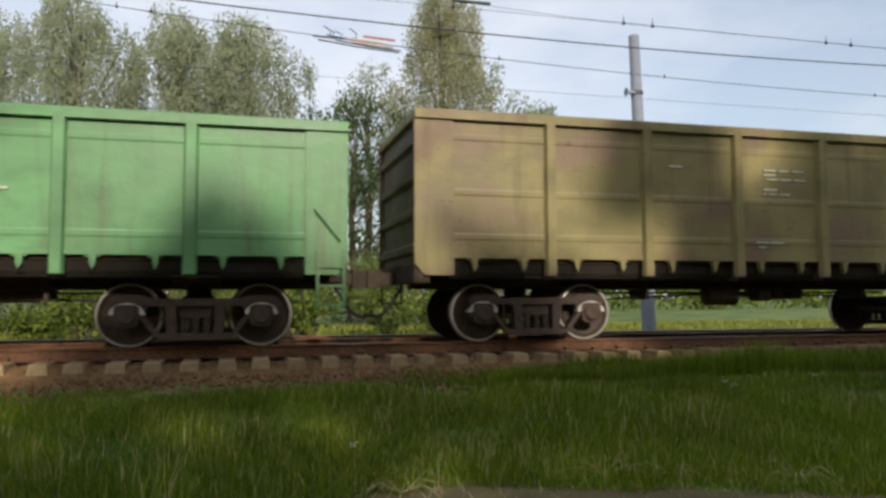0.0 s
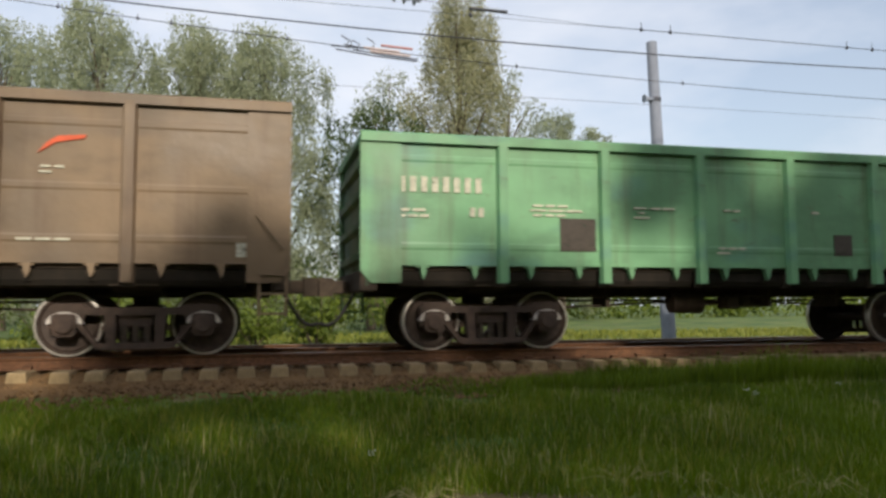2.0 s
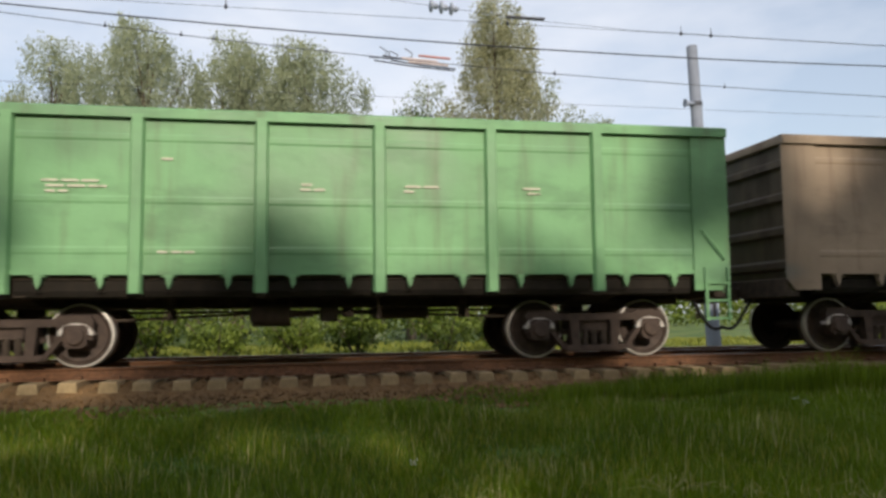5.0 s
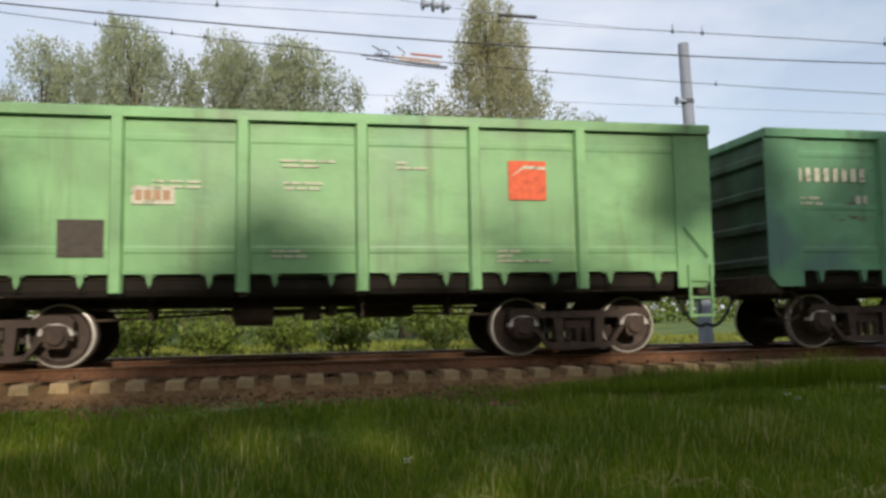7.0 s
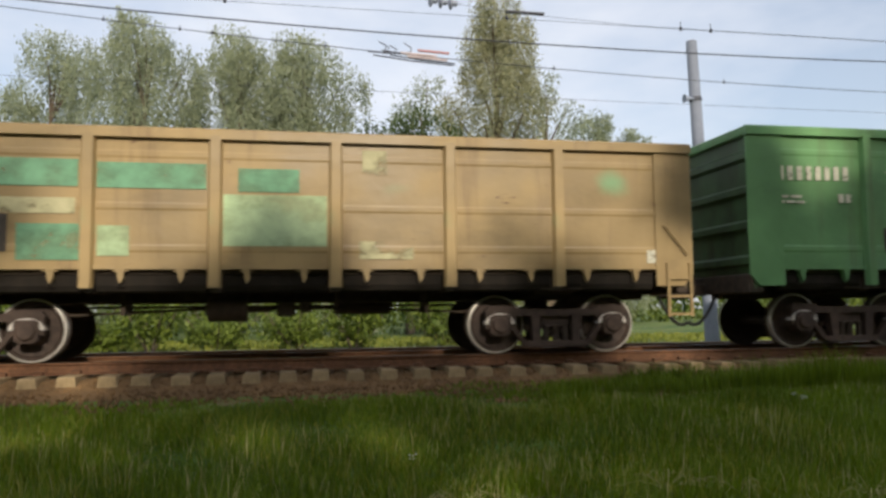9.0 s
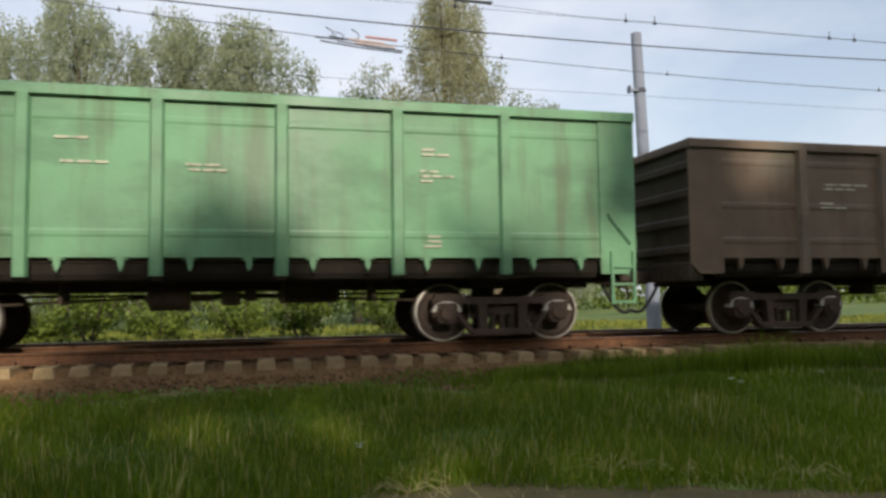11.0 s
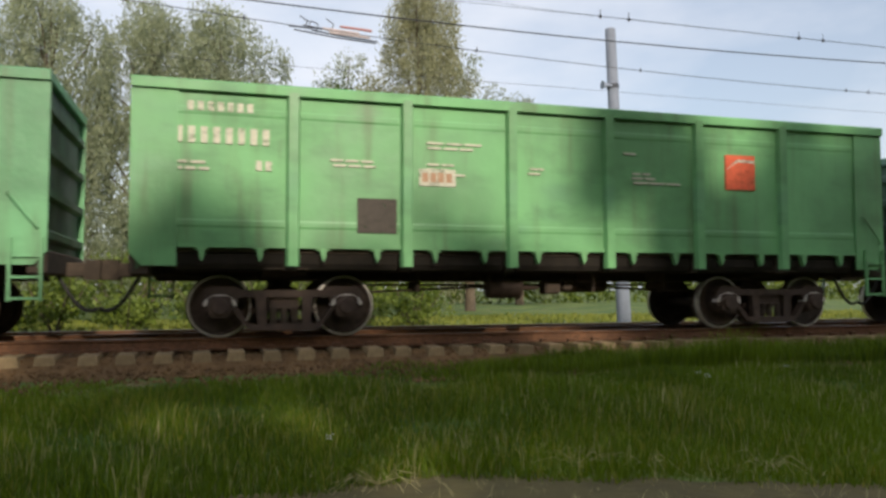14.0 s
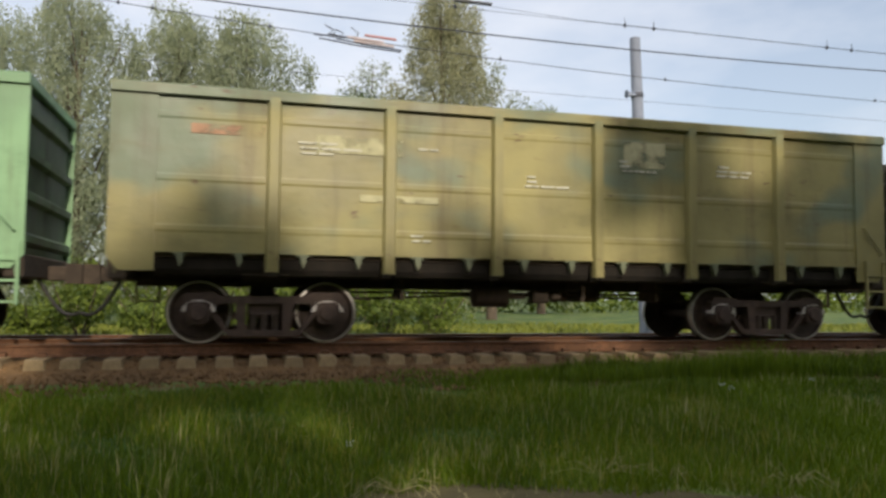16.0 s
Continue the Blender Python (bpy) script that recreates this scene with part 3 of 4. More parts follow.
def build_wagon(top, old_corner, smooth_type):
    w = new("gondola_wagon")
    key = "%.2f%d%d" % (top, old_corner, smooth_type)
    for s in (-1, 1):
        part("side_wall", side_wall_mesh(s, top, smooth_type, old_corner), M_IRON, w, tint=True)
        post = part("side_post", post_mesh(s, top), M_IRON, w, at=pose(POSTS[0], 0, 0), tint=True)
        for x in POSTS[1:]:
            link_part("side_post", post.data, w, at=pose(x, 0, 0), tint=True)
        part("top_rail", top_rail_mesh(s, top), M_IRON, w, tint=True)
        part("lower_chord", lower_chord_mesh(s), M_UNDER, w, tint=True)
        for e in (-1, 1):
            part("corner_plate", corner_mesh(s, e, top, old_corner), M_IRON, w, tint=True)
            if old_corner:
                part("corner_post", corner_post_mesh(s, e, top), M_IRON, w, "cast corner post with ladder-like openings", tint=True)
        for k in range(7):
            for d in (0.45, 1.25):
                x = -5.96 + 1.701 * k + d
                link_part("hatch_hinge", shared("hinge", hinge_mesh, M_IRON), w, at=pose(x, s * 1.45, 0), tint=True)
    for e in (-1, 1):
        part("end_wall", end_wall_mesh(e, top), M_IRON, w, "ribbed end wall with shade painted into its coat", tint=True)
        part("end_rail", end_rail_mesh(e, top), M_IRON, w, tint=True)
        part("coupler", coupler_mesh(e), M_UNDER, w, "dark cast automatic coupler")
        part("brake_hose", hose_mesh(e), M_RUBBER, w, "hanging black rubber brake hose", smooth=True)
        part("ladder", ladder_mesh(-e, e, top), M_IRON, w, "steel step ladder at the wagon's corner", tint=True)
        part("grab_rail", grab_mesh(-e, e), M_IRON, w, smooth=True, tint=True)
    part("floor", floor_mesh(), M_UNDER, w, "dark underside with hatch leaves and cross beams")
    part("centre_sill", sill_mesh(), M_UNDER, w)
    for e in (-1, 1):
        link_part("body_bolster", shared("body_bolster", body_bolster_mesh, M_UNDER), w, at=pose(e * 4.325, 0, 0))
        link_part("end_beam", shared("end_beam", end_beam_mesh, M_UNDER), w, at=pose(e * (HALF - 0.13), 0, 0))
    for x in POSTS:
        link_part("cross_beam", shared("cross_beam", cross_beam_mesh, M_UNDER), w, at=pose(x, 0, 0))
    for k in range(7):
        for s in (-1, 1):
            leaf = link_part("hatch_leaf", shared("hatch", hatch_mesh, M_UNDER), w, at=pose(-5.96 + k * 1.701, s * 0.8, 0, 0, 0, 0))
            link_part("hatch_lip", shared("hatch_lip%d" % s, lambda: hatch_lip_mesh(s), M_LIP), leaf, at=pose(0, -s * 0.8, 0))
    for pts in RODS:
        part("brake_rod", tube(bm_new(), pts, 0.022, 6), M_UNDER, w, smooth=True)
    for x in (-2.2, -0.7, 0.9, 2.3):
        part("rod_hanger", box(bm_new(), x - 0.03, x + 0.03, -0.82, -0.22, 0.66, 0.98), M_UNDER, w)
    part("brake_cylinder", cylinder_mesh(), M_IRON, w, "rusty brake cylinder", smooth=True)
    part("air_tank", tank_mesh(), M_IRON, w, smooth=True)
    part("brake_valve", valve_mesh(), M_UNDER, w)
    for x in (-4.325, 4.325):
        build_bogie(w, x)
    return w


def hand_wheel(wagon):
    """The spoked brake wheel that stands under the wagon's rear end."""
    hub = Vector((-6.02, -1.30, 0.72))
    ring = [hub + 0.24 * Vector((math.cos(a), 0, math.sin(a))) for a in [math.pi * k / 8 for k in range(17)]]
    w = part("hand_wheel", tube(bm_new(), ring, 0.02, 6), M_IRON, wagon, "rusty spoked hand-brake wheel", smooth=True)
    for k in range(4):
        d = 0.24 * Vector((math.cos(k * math.pi / 4), 0, math.sin(k * math.pi / 4)))
        part("spoke", tube(bm_new(), [hub - d, hub + d], 0.012, 5), M_IRON, w)
    part("spindle", tube(bm_new(), [hub, hub + Vector((0, 0.25, 0.02)), (-6.02, -1.0, 0.98)], 0.02, 6), M_IRON, w)


def mark(wagon, name, material, x, z, w, h, label="", layer=0):
    """A flat painted mark on the near side sheet."""
    bm = bm_new()
    box(bm, x - w / 2, x + w / 2, -1.490 - 0.002 * layer, -1.470, z - h / 2, z + h / 2)
    part(name, bm, material, wagon, label)


def bars(wagon, x, z, n, w, h, gap, material=None, label="unreadable row of painted signs"):
    """A row of plain bars in place of lettering."""
    bm = bm_new()
    for k in range(n):
        box(bm, x + k * (w + gap), x + k * (w + gap) + w, -1.498, -1.470, z - h / 2, z + h / 2)
    part("lettering", bm, material or M_WHITE, wagon, label)


LOW, TALL = 3.30, 3.66
GREEN, TEAL = srgb(92, 158, 98), srgb(72, 146, 116)
BROWN = srgb(112, 84, 64)
# height, old cast corner, paint, second coat, patch threshold, rust threshold, words on its look
WAGONS = [
    (3.58, 0, srgb(134, 120, 54), srgb(112, 80, 50), 0.5, 0.64, "olive and rust-brown steel gondola wagon, badly faded"),
    (LOW, 0, srgb(74, 150, 84), srgb(60, 128, 76), 0.58, 0.76, "bright green steel gondola wagon with white markings"),
    (LOW, 0, srgb(118, 92, 52), srgb(94, 76, 52), 0.55, 0.7, "grey-brown rusty steel gondola wagon with a white number row"),
    (LOW, 0, srgb(94, 164, 112), srgb(60, 136, 120), 0.6, 0.67, "pale green gondola wagon with rusty scuffed lower edge"),
    (TALL, 0, srgb(112, 80, 46), srgb(88, 62, 42), 0.55, 0.72, "dark red-brown steel gondola wagon with a red mark"),
    (LOW, 1, srgb(186, 190, 180), srgb(150, 156, 150), 0.62, 0.55, "white gondola wagon with paint peeling to rust"),
    (TALL, 0, srgb(142, 146, 106), srgb(92, 140, 92), 0.62, 0.68, "faded olive-cream gondola wagon with a green lower band"),
    (3.60, 0, srgb(150, 124, 100), srgb(104, 98, 90), 0.55, 0.7, "dusty grey-brown gondola wagon"),
    (TALL, 0, GREEN, srgb(72, 134, 90), 0.6, 0.72, "green steel gondola wagon, dull and dusty"),
    (TALL, 0, srgb(64, 118, 104), None, 0.6, 0.74, "dark teal gondola wagon"),
    (TALL, 0, srgb(84, 160, 112), srgb(60, 122, 112), 0.56, 0.63, "green gondola wagon with rust-scabbed side sheets"),
    (TALL, 0, srgb(116, 178, 110), srgb(84, 156, 104), 0.6, 0.8, "light green gondola wagon with a red square mark"),
    (3.60, 0, srgb(124, 96, 62), srgb(100, 104, 74), 0.5, 0.66, "patchy brown gondola wagon with a red mark and white lettering"),
    (TALL, 0, srgb(80, 150, 78), srgb(68, 134, 82), 0.58, 0.8, "clean grass-green gondola wagon with white markings"),
    (LOW, 0, srgb(156, 124, 64), srgb(96, 158, 104), 0.62, 0.66, "ochre-yellow gondola wagon with patches of green overpaint"),
    (TALL, 0, srgb(118, 174, 126), srgb(96, 154, 122), 0.58, 0.78, "mint-green gondola wagon with dull dusty sides"),
    (LOW, 0, BROWN, srgb(92, 78, 64), 0.55, 0.68, "rusty brown gondola wagon"),
    (TALL, 0, srgb(80, 150, 104), None, 0.6, 0.74, "green steel gondola wagon with a darker repair"),
    (TALL, 0, srgb(70, 154, 118), srgb(62, 132, 120), 0.56, 0.76, "teal-green gondola wagon with a white number row"),
    (TALL, 0, srgb(128, 130, 62), srgb(108, 112, 58), 0.56, 0.78, "olive-yellow gondola wagon with white markings"),
    (LOW, 1, srgb(142, 190, 172), srgb(120, 150, 152), 0.56, 0.7, "pale mint-grey gondola wagon with weathered patches"),
    (TALL, 0, srgb(88, 170, 98), srgb(76, 152, 98), 0.6, 0.8, "bright green gondola wagon with a red square mark"),
    (TALL, 0, srgb(84, 168, 108), srgb(70, 150, 104), 0.6, 0.8, "fresh green gondola wagon with a red mark and number row"),
    (3.38, 1, srgb(106, 70, 42), srgb(78, 58, 44), 0.56, 0.74, "dark brown gondola wagon with pale lettering"),
    (TALL, 0, srgb(142, 130, 58), srgb(88, 106, 76), 0.48, 0.64, "olive-yellow gondola wagon with pale painted-over squares"),
    (TALL, 0, srgb(120, 170, 118), None, 0.6, 0.76, "light green gondola wagon"),
]


def number_row(w, top, tall_word=True):
    """The wagon number and the road's name near the rear end, as bars."""
    if tall_word:
        bars(w, -5.72, top - 0.36, 7, 0.085, 0.13, 0.05)
    bars(w, -5.88, top - 0.77, 8, 0.095, 0.23, 0.075, label="painted wagon number as plain bars")
    bars(w, -4.78, top - 1.18, 2, 0.085, 0.14, 0.05)
    bars(w, -5.92, top - 1.16, 2, 0.20, 0.04, 0.05)
    bars(w, -5.92, top - 1.25, 3, 0.14, 0.04, 0.04)


def small_texts(w, rng, top):
    """Short rows of small lettering, each in a place of its own on the panels."""
    places = [(i, z) for i in (1, 2, 3, 4, 5) for z in (top - 0.72, top - 1.05, 1.62) if (i, z) not in ((1, 1.62), (4, 1.62))]
    for i, z in rng.sample(places, 6):
        x = -5.96 + 1.701 * i + rng.uniform(0.25, 0.55)
        for j in range(rng.choice((1, 2, 2, 3))):
            bars(w, x + rng.uniform(0, 0.08), z - 0.075 * j, rng.randrange(1, 4), rng.uniform(0.12, 0.28), 0.032, 0.04)


def red_square(w, x, z, s):
    bm = bm_new()
    box(bm, x - s / 2, x + s / 2, -1.501, -1.470, z - s / 2, z + s / 2)
    sq = part("red_mark", bm, M_RED, w, "orange-red painted square with a pale swoosh")
    bm = bm_new()
    pts = [(x - s * 0.48, z + s * 0.05), (x - s * 0.1, z + s * 0.30), (x + s * 0.48, z + s * 0.28), (x + s * 0.48, z + s * 0.36), (x - s * 0.1, z + s * 0.38)]
    extrude_poly(bm, pts, "y", -1.506, -1.5015)
    part("swoosh", bm, M_WHITE, sq)


def panel_x(i):
    """Middle of side panel i, counted from the rear end."""
    return -5.96 + 1.701 * i + 0.85 if i else -5.35


def dress(i, w, top):
    rng = random.Random(100 + i)
    if i in (1, 6, 10, 14, 18):
        hand_wheel(w)
    if i == 18:
        mark(w, "olive_patch", M_OLIVEP, -5.12, 2.2, 1.4, 1.5, "olive-brown overpainted panel")
        mark(w, "dark_panel", M_DARKP, -6.15, 1.5, 0.56, 0.85, "dark lower corner", 12)
    if i == 6:
        for k in (1, 2, 3, 4, 5, 6):
            mark(w, "green_band", M_GREENP, panel_x(k), 1.63, 1.4 + 0.1 * (k % 2), 0.2, "worn green band along the lower edge")
        mark(w, "green_patch", M_GREENP, -6.16, 1.9, 0.5, 1.5, "green corner of the side", 12)
    if i == 10:
        bm = bm_new()
        pts = [(-1.37 + 0.2 * math.cos(math.pi * k / 8), top - 1.24 + 0.2 * math.sin(math.pi * k / 8)) for k in range(16)]
        extrude_poly(bm, pts, "y", -1.494, -1.470)
        disc = part("white_disc", bm, M_WHITE, w, "round white painted sign")
        part("cross_bar", box(bm_new(), -1.55, -1.19, -1.497, -1.4945, top - 1.27, top - 1.21), M_GREENP, disc)
    if i == 12:
        mark(w, "white_plate", M_WHITE, 5.7, top - 0.95, 0.3, 0.24, "small white painted plate", 12)
    if i == 20:
        mark(w, "faded_mark", M_PINK, panel_x(5), top - 0.75, 0.7, 0.42, "washed-out pink painted mark")
    if i == 20:
        for b in w.children:
            if b.name.startswith("bogie"):
                for z in (0.28, 0.36):
                    bm = bm_new()
                    for x in (-0.2, 0.05):
                        box(bm, x, x + 0.13, -1.118, -1.085, z, z + 0.035)
                    part("lettering", bm, M_WHITE, b, "white painted signs on the side frame")
    if i == 13:
        mark(w, "dark_panel", M_DARKP, -3.75, 1.78, 0.4, 0.42, "dark repainted rectangle")
    if i in (1, 2, 3, 4, 9, 10, 11, 12, 13, 14, 18, 19, 20, 21, 22, 23):
        number_row(w, top, i in (4, 11, 12, 19, 21, 22, 23))
    if i not in (5, 7, 14):
        small_texts(w, rng, top)
    if i in (11, 21, 22):
        red_square(w, panel_x(5), top - 0.95, 0.6)
        bm = bm_new()
        box(bm, -2.36, -1.78, -1.494, -1.470, top - 1.38, top - 1.12)
        fr = part("stencil_frame", bm, M_WHITE, w, "white framed stencil box")
        bm = bm_new()
        for k in range(4):
            box(bm, -2.31 + 0.125 * k, -2.22 + 0.125 * k, -1.500, -1.4945, top - 1.32, top - 1.18)
        part("lettering", bm, M_FADED, fr, "faded reddish bars on the white box")
    if i in (4, 12):
        bm = bm_new()
        x, z = panel_x(5), top - 0.75
        extrude_poly(bm, [(x - 0.30, z - 0.12), (x - 0.08, z + 0.03), (x + 0.28, z + 0.10), (x + 0.30, z + 0.15), (x - 0.06, z + 0.12), (x - 0.2, z + 0.02)], "y", -1.501, -1.470)
        part("red_mark", bm, M_RED, w, "faded red brush-like mark")
    if i in (1, 2, 3, 5, 11, 14, 18, 19, 20, 21, 22, 15):
        mark(w, "dark_panel", M_DARKP, panel_x(1) + (-0.46 if i == 14 else -0.25 if i == 18 else 0.4), 1.80, 0.42 if i == 18 else 0.6, 0.52, "dark repainted rectangle")
    if i in (3, 5, 20):
        mark(w, "dark_panel", M_DARKP, panel_x(4) + 0.2, 1.70, 0.36, 0.36, "dark repainted rectangle")
    if i in (24,):
        for k, (x, z, a, b) in enumerate(((-4.9, top - 0.6, 1.0, 0.14), (-3.0, top - 0.72, 1.3, 0.26), (1.7, top - 0.6, 0.75, 0.42), (-2.4, top - 1.5, 1.2, 0.1))):
            mark(w, "pale_patch", M_WORN if k else M_FADED, x, z, a, b, "pale painted-over patch")
    if i == 14:
        p1, p2, p3 = panel_x(1), panel_x(2), panel_x(3)
        for x, z, a, b in ((-5.38, top - 1.05, 1.0, 1.25), (p1, top - 0.66, 1.46, 0.38), (p1 + 0.36, top - 1.62, 0.8, 0.5), (p2, top - 0.68, 1.46, 0.36), (p3 - 0.1, top - 0.72, 0.86, 0.34)):
            mark(w, "green_patch", M_GREENP, x, z, a, b, "green overpainted rectangle")
        mark(w, "pale_patch", M_WORN, p1, top - 1.12, 1.4, 0.22, "cream band over old lettering")
        mark(w, "pale_patch", M_PALEP, p2 - 0.5, top - 1.6, 0.42, 0.42, "pale green overpainted square")
        mark(w, "pale_patch", M_PALEP, p3, top - 1.3, 1.46, 0.74, "pale green overpainted rectangle", 1)
        mark(w, "olive_patch", M_OLIVEG, -6.15, 2.3, 0.58, 1.6, "yellow-green corner of the side", 12)
        mark(w, "pale_patch", M_WORN, panel_x(4) - 0.1, top - 1.72, 0.8, 0.26, "cream remains of lettering")
        mark(w, "pale_patch", M_WORN, 1.42, top - 0.42, 0.36, 0.36, "white painted-over patch", 1)
    if i in (9, 13, 6, 4, 14, 7):
        mark(w, "data_plate", M_WHITE, 5.85, 1.50, 0.3, 0.2, "small pale data plate")


M_FADED = worn("faded_red", srgb(170, 132, 104))
M_WORN = worn("worn_white", srgb(176, 170, 132))
M_OLIVEP = worn("olive_overpaint", srgb(106, 134, 90), least=0.2)
M_OLIVEG = worn("yellow_green_overpaint", srgb(150, 136, 62), lo=0.28, hi=0.60, least=0.5)
M_PINK = worn("washed_pink", srgb(196, 168, 152))
M_GREENP = worn("green_overpaint", srgb(110, 156, 122), lo=0.28, hi=0.60, least=0.4)
M_PALEP = worn("pale_overpaint", srgb(172, 194, 150), lo=0.28, hi=0.60, least=0.5)


def build_train():
    train, masters = [], {}
    for i, (top, old, base, second, patch, rust, words) in enumerate(WAGONS):
        key = (top, old, i % 2)
        if key not in masters:
            w = masters[key] = build_wagon(top, old, i % 2)
        else:
            w = copy_thing(masters[key], pose(0, 0, 0))
            for o in list(w.children):
                if "mk" in o:
                    for c in list(o.children):
                        bpy.data.objects.remove(c)
                    bpy.data.objects.remove(o)
        coat = wagon_paint("wagon_paint_%s" % words.split()[0].replace("-", "_"), base, second, patch, rust, 0.4, i)
        # darker copy of the coat: gap shade put into the end walls' colour
        shade_coat = wagon_paint("sooty_%s" % coat.name, base, second, patch, rust, 0.6, i, 0.75)
        for o in w.children_recursive:
            if "coat" in o:
                o.material_slots[0].link = "OBJECT"
                o.material_slots[0].material = shade_coat if o.name.startswith("end_wall") else coat
        before = set(w.children)
        dress(i, w, top)
        for o in w.children:
            if o not in before:
                o["mk"] = 1
        tagged(w, words, "freight wagon", group="wagons of the passing train")
        w.matrix_basis = pose(START - PITCH * i, 0, 0)
        train.append(w)
    return train


TRAIN = build_train()


# ---- overhead line ----
def wire_points(y, z_at, x0, x1, step=4.0):
    n = int((x1 - x0) / step)
    return [(x0 + step * k, y, z_at(x0 + step * k)) for k in range(n + 1)]


def sag(z, depth, x_low, span):
    """Height of a wire that hangs between supports a span apart, lowest at x_low."""
    def at(x):
        u = ((x - x_low) / span + 0.5) % 1.0 - 0.5
        return z + depth * (4 * u * u)
    return at


def wire(name, y, z_at, r, label, x0=-160, x1=280):
    bm = bm_new()
    tube(bm, wire_points(y, z_at, x0, x1, 2.0), r, 5)
    ob = part(name, bm, M_WIRE, smooth=True)
    return tagged(ob, label, "overhead wire", group="wires of the overhead line")


def droppers(carrier, y, top_at, low_at, xs):
    for x in xs:
        bm = bm_new()
        tube(bm, [(x, y, low_at(x)), (x, y, top_at(x))], 0.008, 4)
        lathe(bm, [(0.02, low_at(x) - 0.03), (0.035, low_at(x)), (0.02, low_at(x) + 0.04)], "z", (x, y, 0), 6)
        part("dropper", bm, M_WIRE, carrier, smooth=True)


def pole(x, y, top, lean):
    p = new("catenary_pole")
    p.matrix_basis = pose(x, y, ground_z(x, y) - 0.2, 0, lean, 0)
    h = top - ground_z(x, y) + 0.2
    bm = bm_new()
    lathe(bm, [(0.215, 0), (0.155, h - 0.02), (0.14, h)], "z", seg=20)
    part("shaft", bm, M_POLE, p, smooth=True)
    tagged(p, "pale grey conical concrete pole of the overhead line", "catenary pole", group="catenary poles")
    return p, h


def build_overhead():
    # contact wire and its overlap above the near track
    near = lambda x: 5.80
    c = wire("contact_wire", 0.0, near, 0.0045, "thin grooved contact wire above the train")
    droppers(c, 0.0, lambda x: 5.94, near, [-1.2, 3.6, 6.9, 7.5, 11.4, 12.0, 17.0])
    lap = lambda x: 5.86 + (0.085 * (5.0 - x) if x < 5.0 else 0.0)
    e = wire("overlap_wire", 0.12, lap, 0.004, "thin overlap wire with a string of insulators", -20, 120)
    for k, x in enumerate((2.30, 2.48, 2.66)):
        bm = bm_new()
        z = lap(x)
        lathe(bm, [(0.02, -0.09), (0.11, -0.06), (0.115, -0.03), (0.05, 0.0), (0.06, 0.05), (0.02, 0.09)], "x", (x, 0.12, z), 14)
        part("insulator", bm, M_INSUL, e, "bluish glazed insulator disc", smooth=True)
    bm = bm_new()
    box(bm, 0.35, 0.85, 0.10, 0.14, lap(0.6) + 0.02, lap(0.6) + 0.05)
    box(bm, 0.35, 0.85, 0.10, 0.14, lap(0.6) - 0.06, lap(0.6) - 0.03)
    part("clamp", bm, M_WIRE, e)
    bm = bm_new()
    box(bm, 3.6, 4.3, 0.02, 0.10, 5.93, 5.96)
    part("clamp", bm, M_WIRE, e)
    # messenger and contact wire of the second track
    mess_all = lambda x: sag(7.03, 1.5, 9, 60)(x)
    m = wire("messenger_wire", 4.6, mess_all, 0.018, "thick dark messenger cable sagging between poles")
    low_all = sag(6.32, 2.1, 16, 66)
    b = wire("feeder_wire", 4.75, low_all, 0.010, "thin dark wire hung below the messenger cable")
    droppers(b, 4.75, lambda x: low_all(x) + 0.10, low_all, [-4.2, -2.6, -1.9, 0.6, 6.1, 10.6, 17.2, 18.0])
    # switch-like cluster of bars and clamps on that wire
    rng = random.Random(3)
    def fit_at(x, dz=0.0, dy=0.0):
        return (x, 4.72 + dy, low_all(x) + dz)
    s = new("section_insulator")
    tagged(s, "cluster of pale bars, rods and clamps on the overhead wire", "section insulator")
    for k, (x0, x1, dz0, dz1) in enumerate(((1.7, 3.6, -0.10, -0.16), (1.9, 3.4, 0.05, 0.0), (2.1, 3.65, -0.02, -0.08), (1.6, 2.6, 0.02, 0.10))):
        bm = bm_new()
        tube(bm, [fit_at(x0, dz0, 0.05 * k), fit_at((x0 + x1) / 2, (dz0 + dz1) / 2 - 0.02, 0.05 * k), fit_at(x1, dz1, 0.05 * k)], 0.017, 6)
        part("runner", bm, M_WIRE, s, smooth=True)
    for x0, x1, dz, mat in ((2.35, 3.2, 0.02, M_CLAMP), (2.75, 3.5, 0.12, M_REDROD), (2.5, 3.45, -0.05, M_CLAMP)):
        bm = bm_new()
        tube(bm, [fit_at(x0, dz), fit_at(x1, dz)], 0.03, 8)
        part("insulating_rod", bm, mat, s, "pale pink insulating rod" if mat is M_REDROD else "pale insulating rod", smooth=True)
    for x, up in ((1.95, 0.24), (2.2, 0.16), (2.55, 0.26), (2.02, 0.2)):
        bm = bm_new()
        tube(bm, [fit_at(x, -0.05), fit_at(x + 0.05, up * 0.6), fit_at(x - 0.12, up)], 0.014, 5)
        part("arc_horn", bm, M_WIRE, s, smooth=True)
    far = lambda x: 6.97
    wire("return_wire", 8.9, far, 0.006, "hair-thin pale wire beyond the pole")
    # the pole that stands behind the train, and its neighbours along the line
    p, h = pole(POLE[0], POLE[1], POLE[2], POLE[3])
    bm = bm_new()
    zc = h - 1.78
    lathe(bm, [(0.03, -0.16), (0.05, -0.20), (0.06, -0.30), (0.12, -0.40), (0.13, -0.42), (0.03, -0.40)], "x", (0, -0.12, zc), 14)
    tube(bm, [(-0.22, -0.12, zc), (0.0, -0.12, zc - 0.02)], 0.04, 8)
    part("side_insulator", bm, M_INSUL, p, "small bell-shaped grey insulator", smooth=True)
    bm = bm_new()
